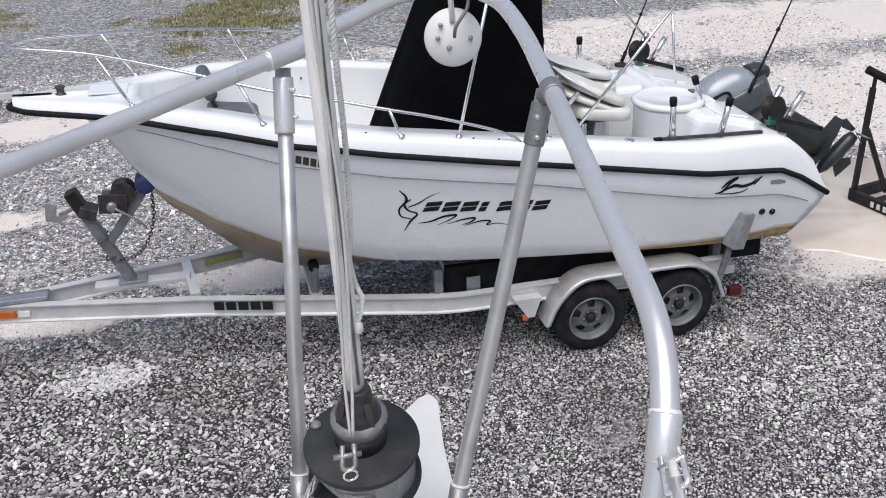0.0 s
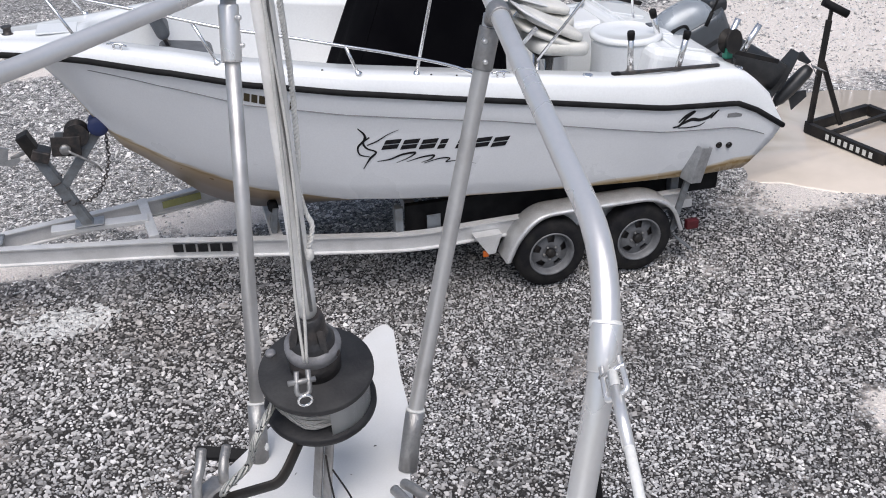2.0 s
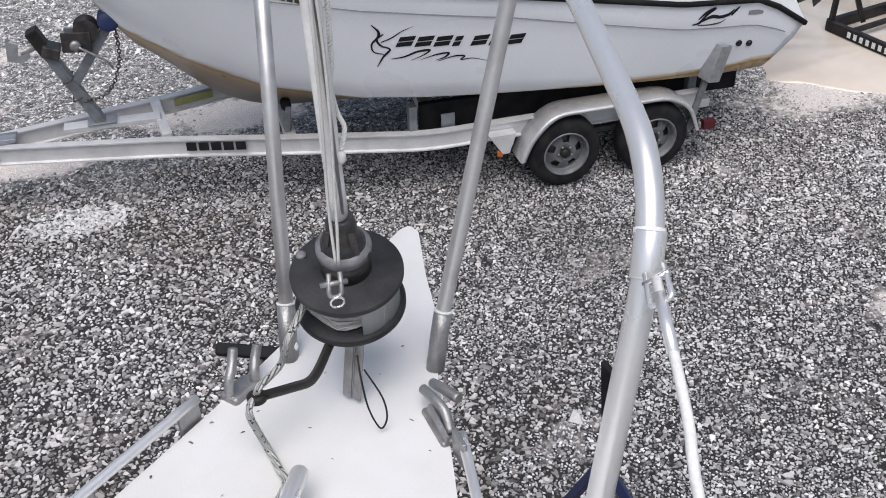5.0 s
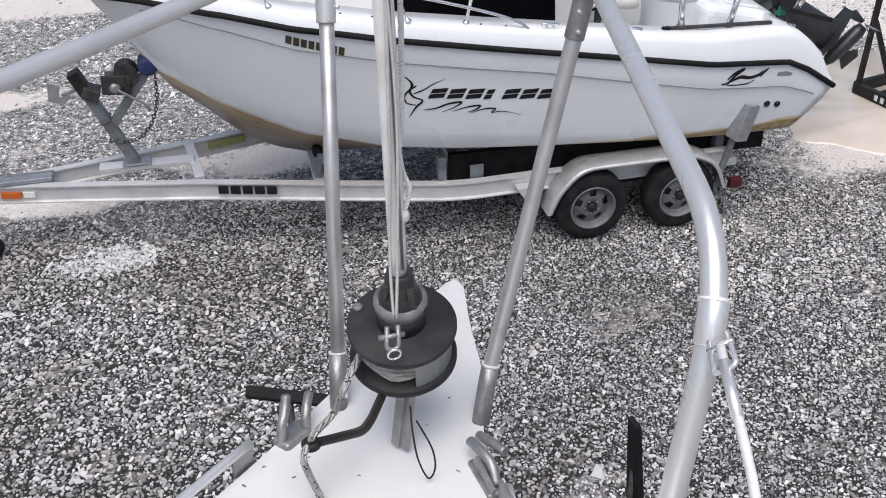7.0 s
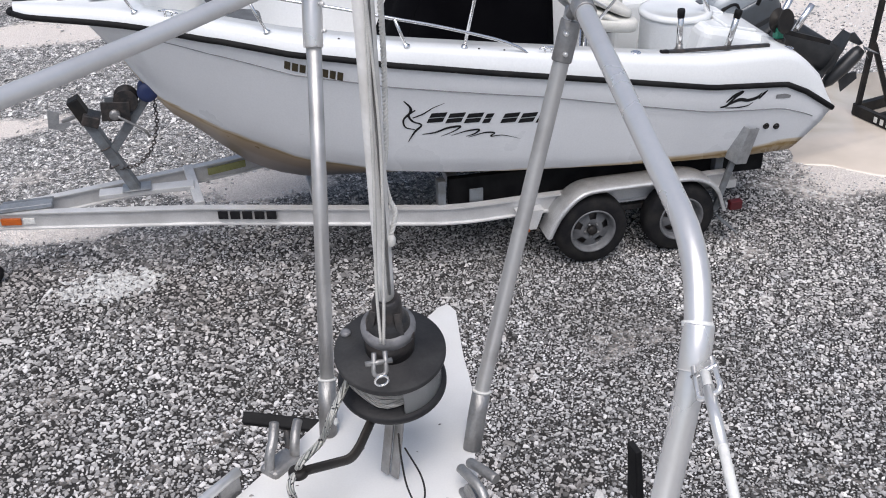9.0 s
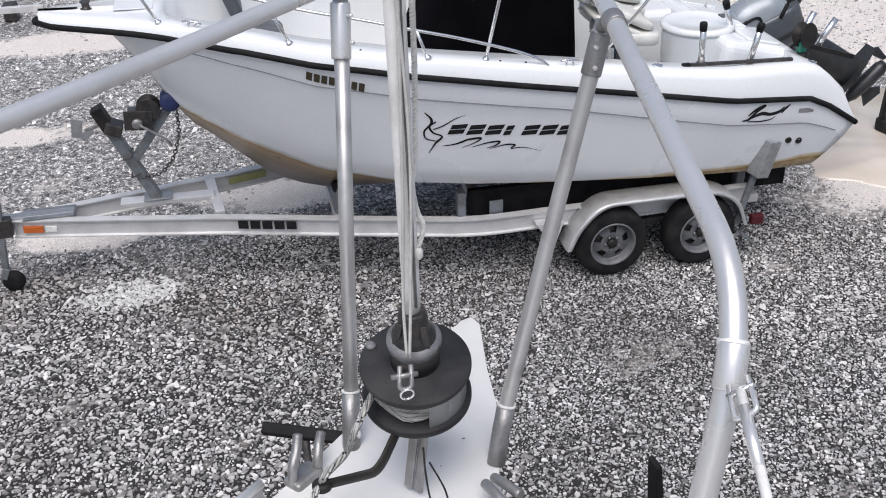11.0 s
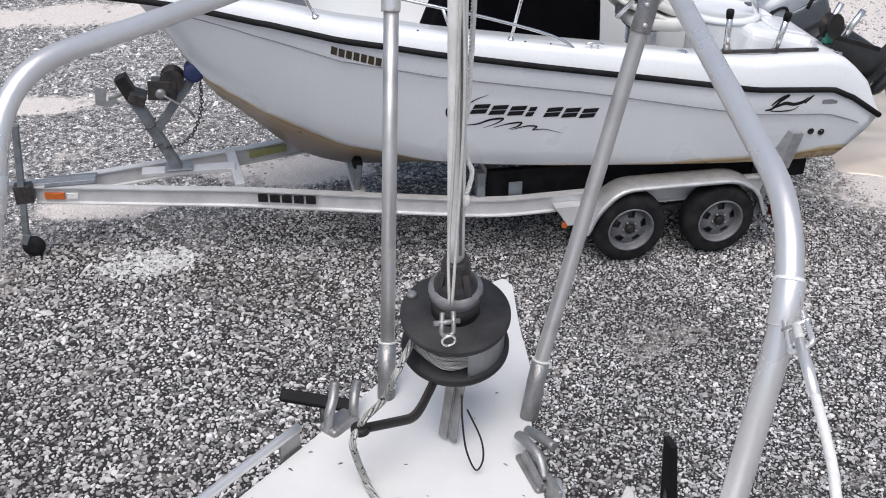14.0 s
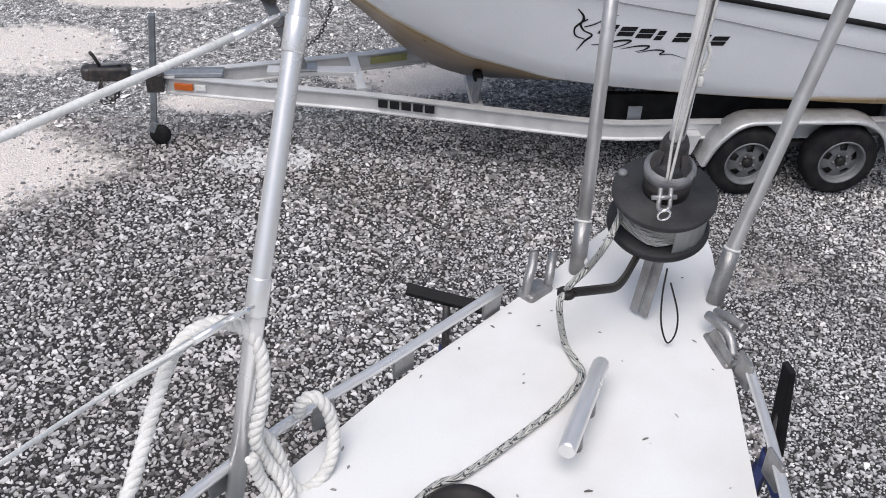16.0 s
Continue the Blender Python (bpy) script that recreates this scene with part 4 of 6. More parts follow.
def shell(size, m, p=2.6):
    """A soft rounded pad."""
    rows = []
    for k in range(13):
        v = -math.pi / 2 + math.pi * k / 12
        cv, sv = math.copysign(abs(math.cos(v)) ** (2 / p), 1), math.copysign(abs(math.sin(v)) ** (2 / p), math.sin(v))
        rows.append([m @ Vector((size[0] / 2 * cv * math.copysign(abs(math.cos(u)) ** (2 / p), math.cos(u)), size[1] / 2 * cv * math.copysign(abs(math.sin(u)) ** (2 / p), math.sin(u)), size[2] / 2 * sv)) for u in [2 * math.pi * j / 28 for j in range(28)]])
    return loft(rows, close=True)


def helm_seat(x, y, tilt):
    t = thing("helm_seat", "white vinyl folding helm seat on a chrome pedestal", "seat", "helm seats", at=(x, y, SOLE))
    bits(t, ("pedestal", lathe([(0.14, SOLE), (0.14, SOLE + 0.02), (0.04, SOLE + 0.04), (0.04, 1.8)], pose(x, y, 0), 24), CHROME),
         ("seat_plate", box((0.3, 0.3, 0.02), pose(x, y, 1.81), 0.006), DARKMETAL),
         ("cushion", shell((0.54, 0.5, 0.13), pose(x + 0.04, y, 1.885, 0, tilt, 0), 4.5), VINYL),
         ("seat_shell", shell((0.56, 0.47, 0.06), pose(x - 0.06, y, 1.985, 0, tilt + 16, 0), 4.5), VINYL),
         ("backrest", shell((0.58, 0.48, 0.09), pose(x + 0.0, y + 0.02, 2.06, 0, tilt + 18, 0), 4), VINYL),
         ("backrest_shell", shell((0.46, 0.45, 0.03), pose(x - 0.14, y - 0.01, 2.135, 0, tilt + 24, 0), 4), LINER, "pale grey moulded seat back"),
         ("seat_hinge", beam((x - 0.36, y - 0.25, 1.98), (x - 0.22, y - 0.25, 2.12), 0.02, 0.04), CHROME))


helm_seat(1.5, 9.92, 8)
helm_seat(1.62, 10.55, -4)
well = thing("round_bait_tank", "round white bait tank with a flat lid", "bait tank", at=(2.2, 9.88, SOLE))
bits(well, ("tank", lathe([(0.27, SOLE), (0.29, SOLE + 0.05), (0.3, 1.84), (0.305, 1.88)], pose(2.2, 9.88, 0), 48), GELCOAT),
     ("lid", lathe([(0.315, 1.88), (0.32, 1.9), (0.31, 1.925), (0.28, 1.935), (0.27, 1.928), (0.1, 1.93), (0.01, 1.93)], pose(2.2, 9.88, 0), 48), GELCOAT, "round white lid"),
     ("lid_hinge", box((0.06, 0.09, 0.02), pose(2.47, 9.95, 1.93), 0.006), GREYCUSHION))
stern_box = thing("stern_box", "white moulded stern seat box with hatches", "storage box", at=(2.7, 10.2, SOLE))
bits(stern_box, ("body", soft_box((0.72, 1.75, 0.62), pose(2.52, 10.25, 1.53, 0, 13, 0), 0.09), GELCOAT),
     ("hatch", soft_box((0.36, 0.46, 0.03), pose(2.52, 10.75, 1.855, 0, 13, 0), 0.014), GELCOAT),
     ("hatch", soft_box((0.36, 0.46, 0.03), pose(2.52, 10.15, 1.855, 0, 13, 0), 0.014), GELCOAT),
     ("hatch", soft_box((0.3, 0.34, 0.03), pose(2.62, 9.63, 1.835, 0, 13, 0), 0.014), GELCOAT),
     ("latch", box((0.05, 0.07, 0.025), pose(2.56, 9.42, 1.76), 0.006), CHROME),
     ("filler_cap", lathe([(0.06, 0), (0.06, 0.02), (0.045, 0.03)], pose(2.2, 10.95, 1.92), 20), BLACKPAINT),
     ("side_seat", soft_box((0.5, 0.6, 0.6), pose(2.1, 10.75, 1.55), 0.08), GELCOAT))


# ---- outboard motor, tilted up ----
MOTORLIGHT = material("pale_motor_paint", (0.3, 0.33, 0.36), 0.3, 0.2, (0.2, 0.22, 0.24), 6, 0.5, 90, 0.0, 0.2)
motor = thing("outboard_motor", "grey outboard motor tilted up on the boat's transom", "outboard motor", at=(3.3, YC, 1.5))


def cowl_mesh(k0, k1, sx, sy, m, shift=0.0):
    rows = []
    for k in range(13):
        u = k0 + (k1 - k0) * k / 12
        f = math.sqrt(max(0.02, 1 - abs(2 * u - 1) ** 3.2))
        ring = []
        for j in range(28):
            a1 = 2 * math.pi * j / 28
            c, s1 = math.cos(a1), math.sin(a1)
            q = (abs(c) ** 3 + abs(s1) ** 3) ** (-1 / 3)
            ring.append(m @ Vector((sx * f * c * q * (1.0 + 0.15 * (c < 0)) + shift * u, sy * f * s1 * q, -0.12 + u * 0.62)))
        rows.append(ring)
    bm = loft(rows, close=True)
    bm.verts.ensure_lookup_table()
    bm.faces.new(bm.verts[:28][::-1])
    bm.faces.new(bm.verts[-28:])
    return bm


CM = Matrix.Translation((3.14, YC, 1.56)) @ Matrix.Rotation(radians(-24), 4, "Y")
bits(motor, ("cowling", cowl_mesh(0.0, 0.72, 0.3, 0.22, CM), MOTORGREY, "grey painted cowling"),
     ("cowling_top", cowl_mesh(0.55, 1.0, 0.3, 0.2, CM @ Matrix.Translation((-0.05, 0, 0.02)), -0.05), MOTORLIGHT, "pale grey cowling top"),
     ("cowling_seam", cowl_mesh(0.32, 0.4, 0.306, 0.226, CM), MOTORBLACK),
     ("cowling_vent", soft_box((0.2, 0.2, 0.12), CM @ pose(0.25, 0, 0.34, 0, 20, 0), 0.04), MOTORBLACK),
     ("midsection", loft([[(3.1 + 0.1 * c, YC + 0.13 * s1, 1.56 + 0.05 * c) for c, s1 in [(math.cos(2 * math.pi * j / 16), math.sin(2 * math.pi * j / 16)) for j in range(16)]],
                          [(3.45 + 0.09 * c, YC + 0.11 * s1, 1.5 + 0.13 * c) for c, s1 in [(math.cos(2 * math.pi * j / 16), math.sin(2 * math.pi * j / 16)) for j in range(16)]],
                          [(3.8 + 0.07 * c, YC + 0.07 * s1, 1.3 + 0.13 * c) for c, s1 in [(math.cos(2 * math.pi * j / 16), math.sin(2 * math.pi * j / 16)) for j in range(16)]],
                          [(4.1 + 0.06 * c, YC + 0.045 * s1, 1.12 + 0.13 * c) for c, s1 in [(math.cos(2 * math.pi * j / 16), math.sin(2 * math.pi * j / 16)) for j in range(16)]]], close=True), MOTORBLACK),
     ("swivel_bracket", box((0.22, 0.3, 0.3), pose(3.3, YC, 1.38, 0, 30, 0), 0.03), MOTORBLACK),
     ("cavitation_plate", prism([(-0.25, -0.09), (0.1, -0.11), (0.28, -0.07), (0.28, 0.07), (0.1, 0.11), (-0.25, 0.09)], 0.015, Matrix.Translation((4.05, YC, 1.17)) @ Matrix.Rotation(radians(-58), 4, "Y")), MOTORBLACK),
     ("gearcase", tube([(4.02, YC, 0.86), (4.08, YC, 0.92), (4.2, YC, 1.04), (4.33, YC, 1.17), (4.38, YC, 1.22)], [0.02, 0.06, 0.075, 0.07, 0.05], 14), MOTORBLACK),
     ("skeg", prism([(0, 0), (0.2, 0.02), (0.12, 0.2), (0.05, 0.2)], 0.014, Matrix.Translation((4.17, YC + 0.007, 0.98)) @ Matrix.Rotation(radians(90), 4, "X") @ Matrix.Rotation(radians(-75), 4, "Z")), MOTORBLACK),
     ("motor_hose", tube(curve([(2.75, YC - 0.2, 1.62), (2.7, YC - 0.22, 1.8), (2.85, YC - 0.2, 1.86), (2.95, YC - 0.15, 1.7)]), 0.014, 8), RUBBER),
     ("motor_hose", tube(curve([(2.7, YC - 0.25, 1.6), (2.66, YC - 0.2, 1.74), (2.8, YC - 0.15, 1.84), (2.93, YC - 0.1, 1.78)]), 0.012, 8), RUBBER))
for j in range(3):
    pm = Matrix.Translation((4.4, YC, 1.24)) @ Matrix.Rotation(radians(45), 4, "Y") @ Matrix.Rotation(radians(120 * j + 30), 4, "Z")
    bits(motor, ("propeller_blade", prism([(0.03, -0.03), (0.12, -0.09), (0.19, -0.03), (0.17, 0.06), (0.03, 0.03)], 0.008, pm @ Matrix.Rotation(radians(25), 4, "X")), MOTORGREY))


# ---- rod holders, downriggers, rods, frames ----
def rod_holder(base, top, r=0.026):
    t = thing("rod_holder", "silver tube rod holder with a black rubber rim", "rod holder", "rod holders", at=base)
    b0, t0 = Vector(base), Vector(top)
    d = (t0 - b0).normalized()
    bits(t, ("tube", tube([b0, t0], r, 14), CHROME), ("rim", tube([t0 - d * 0.06, t0 - d * 0.01, t0 + d * 0.01], [r * 1.1, r * 1.25, r * 1.1], 14), RUBBER),
         ("mount", lathe([(0.045, -0.005), (0.045, 0.01), (0.028, 0.03), (0.028, 0.06)], axis(b0, d), 16), CAST))


for b0, t0 in (((1.928, 9.2, 1.803), (1.912, 9.2, 2.142)), ((2.351, 9.2, 1.74), (2.422, 9.2, 2.089)), ((2.46, 9.72, 1.8), (2.36, 9.72, 2.13)), ((1.9, 11.3, 1.86), (1.9, 11.3, 2.14)), ((1.5, 11.3, 1.9), (1.5, 11.3, 2.17))):
    rod_holder(b0, t0)
tr = thing("gunwale_track", "dark accessory track along the gunwale", "track", at=(2.2, 9.2, 1.77))
on(tr, part("rail", beam((1.78, 9.16, 1.822), (2.72, 9.16, 1.785), 0.035, 0.024), DARKMETAL))
on(tr, part("end_cap", box((0.07, 0.05, 0.03), pose(1.78, 9.16, 1.822), 0.01), RUBBER))


def downrigger(c, s):
    c = Vector(c)
    t = thing("downrigger", "black fishing downrigger with a green line counter", "downrigger", "downriggers", at=c - Vector((0, 0, 0.15)))
    bits(t, ("base", lathe([(0.075, -0.15), (0.075, -0.12), (0.05, -0.1), (0.04, -0.05)], Matrix.Translation(c), 24), BLACKPAINT),
         ("reel", lathe([(0.1, -0.05), (0.105, -0.04), (0.05, -0.03), (0.05, 0.03), (0.105, 0.04), (0.1, 0.05)], Matrix.Translation(c + Vector((0, 0, 0.1))) @ Matrix.Rotation(radians(80), 4, "X") @ Matrix.Rotation(radians(20), 4, "Y"), 28), BLACKPAINT),
         ("counter", box((0.07, 0.07, 0.1), Matrix.Translation(c + Vector((0, -0.02 * s, -0.01))), 0.012), GREEN, "green line counter"),
         ("arm", beam(c + Vector((0.05, 0, 0.0)), c + Vector((0.5, 0.0, -0.14)), 0.03, 0.04), BLACKPAINT),
         ("rod_tube", tube([c + Vector((0.15, 0.03, -0.02)), c + Vector((0.3, 0.05, 0.2))], 0.028, 12), CHROME),
         ("rod_tube", tube([c + Vector((0.02, 0.1, 0.02)), c + Vector((0.13, 0.12, 0.25))], 0.028, 12), CHROME))


downrigger((2.92, 9.35, 1.81), -1)
downrigger((2.5, 11.2, 1.88), 1)


def fishing_rod(p, q, label):
    t = thing("fishing_rod", label, "fishing rod", "fishing rods", at=p)
    p, q = Vector(p), Vector(q)
    bits(t, ("blank", tube([p, q], [0.012, 0.005], 8), BLACKPAINT), ("grip", tube([p.lerp(q, 0.0), p.lerp(q, 0.12)], 0.017, 10), RUBBER),
         ("joint", tube([p.lerp(q, 0.52), p.lerp(q, 0.55)], 0.016, 8), RUBBER))


fishing_rod((2.82, 9.6, 1.98), (3.22, 9.6, 2.984), "thin black antenna rod leaning over the stern")
fishing_rod((2.23, 11.0, 1.945), (2.559, 11.0, 2.791), "thin black fishing rod standing in its holder")
frame_set = thing("canopy_frame", "thin polished canopy frame tubes over the cockpit", "canopy frame", at=(1.2, 9.4, 1.95))
bits(frame_set, ("frame_tube", tube([(1.128, 9.25, 1.987), (2.143, 9.4, 3.053)], 0.0125, 10), CHROME),
     ("frame_tube", tube([(1.423, 9.8, 3.058), (1.811, 9.55, 2.551)], 0.011, 10), CHROME),
     ("frame_tube", tube([(2.536, 10.4, 1.736), (2.44, 10.4, 2.526)], 0.0125, 10), CHROME),
     ("frame_tube", tube([(0.088, 9.08, 2.061), (0.415, 9.2, 3.297)], 0.0135, 10), CHROME),
     ("frame_tube", tube([(1.811, 9.55, 2.551), (2.513, 11.0, 2.166)], 0.011, 10), CHROME),
     ("frame_joint", box((0.06, 0.03, 0.04), Matrix.Translation((1.797, 9.52, 2.559)), 0.01), DARKMETAL),
     ("frame_foot", lathe([(0.028, 0), (0.028, 0.01), (0.016, 0.03)], Matrix.Translation((0.088, 9.08, 2.052)), 14), CHROME))

for x, z in ((2.74, 1.1), (2.84, 1.085)):
    bits(boat, ("through_hull", lathe([(0.028, 0), (0.028, 0.012), (0.016, 0.014), (0.014, 0.004)], axis((x, hull_side(x, z) + 0.002, z), (0, -1, 0)), 16), BLACKPAINT, "black through-hull outlet"))
for x in (1.52, 2.9):
    p = rail_pt(x, -1, 0.006)
    bits(boat, ("deck_filler", lathe([(0.045, 0), (0.045, 0.006), (0.036, 0.008), (0.03, 0.003)], pose(p[0], p[1] + 0.1, p[2]), 20), CHROME))
for x in (-0.85, -0.62, 0.2, 0.4):
    p = rail_pt(x, -1, 0.004)
    bits(boat, ("snap_button", lathe([(0.009, 0), (0.008, 0.006), (0.004, 0.008)], pose(p[0], p[1] + 0.02, p[2]), 10), DARKMETAL))
for x in (-0.9, -0.1, 0.7, 1.5, 2.3):
    zg = lerp(x, SX, SZ) + lerp(x, GX, GH)
    bits(boat, ("snap_button", lathe([(0.009, 0), (0.008, 0.006), (0.004, 0.008)], axis((x, YC + lerp(x, HX, HS) - 0.3, zg - 0.12), (0, -1, 0)), 10), DARKMETAL))


# ---- the sailing boat under the camera ----
DZ = 3.35
EDGE_R = [(-1.266, 3.915), (-1.274, 3.86), (-1.293, 3.735), (-1.304, 3.62), (-1.322, 3.53), (-1.352, 3.42), (-1.378, 3.24), (-1.43, 2.95), (-1.51, 2.5), (-1.8, 1.2), (-2.1, 0.4), (-2.6, -0.9), (-3.3, -2.4)]
EDGE_L = [(-1.305, 3.925), (-1.39, 3.84), (-1.53, 3.702), (-1.63, 3.594), (-1.78, 3.447), (-1.98, 3.263), (-2.103, 3.132), (-2.24, 2.98), (-2.52, 2.63), (-3.05, 2.0), (-3.6, 1.3), (-4.2, 0.4), (-5.0, -0.9), (-5.5, -2.4)]
yacht = thing("sailing_boat", "white-decked sailing boat standing ashore on its keel", "sailing boat", at=(-2.6, 1.0, 0))


def yacht_deck():
    left = curve([(x, y, 0) for x, y in EDGE_L], 4)
    right = curve([(x, y, 0) for x, y in EDGE_R], 4)
    tip = [Vector((-1.274, 3.939, 0)), Vector((-1.288, 3.941, 0))]
    ring = right[::-1] + tip + left
    bm = bmesh.new()
    top = [bm.verts.new((p.x, p.y, DZ)) for p in ring]
    lip = [bm.verts.new((p.x, p.y, DZ - 0.03)) for p in ring]
    f = bm.faces.new(top)
    n = len(ring)
    for i in range(n):
        bm.faces.new((lip[i], lip[(i + 1) % n], top[(i + 1) % n], top[i]))
    bmesh.ops.bevel(bm, geom=list(f.edges), offset=0.008, segments=2, affect="EDGES")
    bmesh.ops.triangulate(bm, faces=[g for g in bm.faces if len(g.verts) > 4])
    bmesh.ops.recalc_face_normals(bm, faces=bm.faces)
    return bm


def yacht_hull():
    rows = []
    for k in range(12):
        u = k / 11
        i = u * (len(EDGE_R) - 1)
        r = Vector((lerp(i, range(13), [p[0] for p in EDGE_R]), lerp(i, range(13), [p[1] for p in EDGE_R]), 0))
        j = u * (len(EDGE_L) - 1)
        l = Vector((lerp(j, range(14), [p[0] for p in EDGE_L]), lerp(j, range(14), [p[1] for p in EDGE_L]), 0))
        c = (l + r) / 2
        low = 2.7 - 1.5 * min(1, u * 2.2)
        row = []
        for s1 in (-1, -0.8, -0.45, 0, 0.45, 0.8, 1):
            z = DZ - 0.03 if abs(s1) == 1 else (low + (DZ - low) * abs(s1) ** 2.2)
            q = c + (r - c) * 0.97 * s1 if s1 > 0 else c + (l - c) * 0.97 * -s1
            row.append((q.x, q.y, z))
        rows.append(row)
    return loft(rows)


bits(yacht, ("deck", yacht_deck(), DECKWHITE, "scuffed white painted deck"), ("hull", yacht_hull(), GELCOAT),
     ("keel", box((0.3, 2.2, 1.6), pose(-3.3, -0.2, 0.78, 0, 0, -25), 0.06), BLUEROLL))


def collar(p, d, r, h, mat=STEEL):
    d = Vector(d).normalized()
    p = Vector(p)
    return tube([p - d * h / 2, p - d * h * 0.46, p + d * h * 0.46, p + d * h / 2], [r * 0.96, r, r, r * 0.96], 16)


pulpit = thing("bow_pulpit", "dull stainless tube pulpit round the bow of the sailing boat", "pulpit", at=(-1.6, 3.4, DZ))
TR = 0.0148
LB, LM, LC, LJ = Vector((-2.265, 3.0, 3.345)), Vector((-2.209, 3.067, 3.68)), Vector((-2.115, 3.318, 4.152)), Vector((-1.548, 3.822, 4.18))
RB, RC, RJ = Vector((-1.468, 2.599, 3.345)), Vector((-1.251, 2.84, 4.094)), Vector((-1.158, 3.515, 4.188))
left_path = bent([LB, LM, LC, Vector((-1.85, 3.572, 4.155)), LJ], 0.095, 8)
front = curve([LJ, (-1.42, 3.925, 4.203), (-1.30, 4.02, 4.222), (-1.19, 4.0, 4.24), (-1.143, 3.85, 4.243), (-1.138, 3.7, 4.218), RJ], 6)
right_path = bent([RJ, RC, RB], 0.13, 8)


def rail_clamp(path, near, length):
    """A sleeve that follows the bent rail."""
    P = []
    for a0, b0 in zip(path, path[1:]):
        P += [a0.lerp(b0, k / 24) for k in range(24)]
    i = min(range(1, len(P) - 1), key=lambda k: (P[k] - Vector(near)).length)
    return collar(P[i], P[i + 1] - P[i - 1], TR + 0.0022, length)


bits(pulpit, ("top_rail", tube(left_path + front[1:-1] + right_path, TR, 18), STEEL),
     ("front_leg", tube([(-1.602, 3.59, 3.42), (-1.538, 3.848, 4.152)], 0.0142, 18), LEGSTEEL, "dull stained steel leg"),
     ("front_leg", tube([(-1.34, 3.465, 3.38), (-1.328, 3.486, 3.42), (-1.144, 3.575, 4.126), (-1.139, 3.577, 4.15)], 0.0142, 18), LEGSTEEL, "dull stained steel leg"),
     ("leg_socket", tube([(-1.611, 3.56, 3.345), (-1.6, 3.601, 3.452)], 0.0175, 18), CAST),
     ("leg_socket", tube([(-1.35, 3.45, 3.345), (-1.332, 3.476, 3.41), (-1.32, 3.489, 3.453)], 0.0175, 18), CAST),
     ("socket_edge", tube([(-1.6002, 3.6, 3.45), (-1.5998, 3.6015, 3.4535)], 0.0179, 18), WIREWHITE, "pale sealant ring"),
     ("socket_edge", tube([(-1.3209, 3.488, 3.45), (-1.3198, 3.4891, 3.454)], 0.0179, 18), WIREWHITE, "pale sealant ring"),
     ("socket_button", lathe([(0.009, 0), (0.009, 0.003), (0.004, 0.005)], axis((-1.598, 3.562, 3.375), (0.35, -0.9, 0.3)), 14), WIREWHITE),
     ("clamp", collar((-1.544, 3.826, 4.09), (0.087, 0.345, 0.934), 0.0185, 0.1), STEEL),
     ("clamp", collar(LJ + Vector((0.012, 0.012, 0)), LC - LJ, 0.0188, 0.09), STEEL),
     ("clamp", collar((-1.152, 3.571, 4.096), (0.25, 0.12, 0.96), 0.0175, 0.07), CAST),
     ("clamp_lug", tube([(-1.143, 3.573, 4.14), (-1.158, 3.505, 4.18)], 0.012, 10), CAST),
     ("clamp", collar(RJ + (RC - RJ).normalized() * 0.045, RJ - RC, 0.018, 0.03), CAST),
     ("clamp", rail_clamp(right_path, (-1.269, 2.825, 4.024), 0.05), STEEL),
     ("clamp_rim", rail_clamp(right_path, (-1.2625, 2.8325, 4.047), 0.006), WIREWHITE),
     ("clamp", rail_clamp(left_path, (-2.143, 3.243, 4.025), 0.05), STEEL),
     ("clamp", rail_clamp(left_path, (-2.203, 3.079, 3.685), 0.06), STEEL))
for p, d in (((-1.53, 3.818, 4.12), (0.6, -0.7, 0.1)), ((-1.53, 3.818, 4.07), (0.6, -0.7, 0.1)), ((-1.56, 3.806, 4.185), (-0.2, -0.7, 0.4)), ((-1.16, 3.557, 4.115), (0, -1, 0)), ((-1.16, 3.557, 4.08), (0, -1, 0))):
    bits(pulpit, ("clamp_bolt", lathe([(0.0042, 0), (0.0042, 0.009), (0.0025, 0.011)], axis(p, d), 8), STEEL))

# round lamp plate hanging at the front of the pulpit
lamp = thing("lamp_base_plate", "round scuffed white lamp base plate hanging from the pulpit", "lamp plate", at=(-1.22, 3.93, 4.16))
PC = (-1.193, 3.973, 4.148)
PM = axis(PC, Vector((-1.656, 2.089, 4.633)) - Vector(PC))
bits(lamp, ("plate", lathe([(0.055, -0.006), (0.057, 0), (0.055, 0.005), (0.002, 0.006)], PM, 40), DECKWHITE),
     ("plate_hanger", tube([Vector(PC) + Vector((0, 0, 0.03)), Vector(PC) + Vector((0.0, 0.03, 0.14))], 0.006, 8), STEEL),
     ("cable", tube(curve([(-1.162, 3.96, 4.264), (-1.17, 3.941, 4.215), (-1.187, 3.935, 4.191), (-1.196, 3.938, 4.174), (-1.196, 3.949, 4.154)], 5), 0.0035, 8), GREYSTEEL))
for p in ((-1.217, 3.975, 4.173), (-1.162, 3.955, 4.148), (-1.204, 3.961, 4.131), (-1.224, 3.97, 4.149)):
    bits(lamp, ("screw", lathe([(0.005, 0), (0.005, 0.004), (0.002, 0.006)], axis(p, PM.to_3x3() @ Vector((0, 0, 1))), 8), CAST))

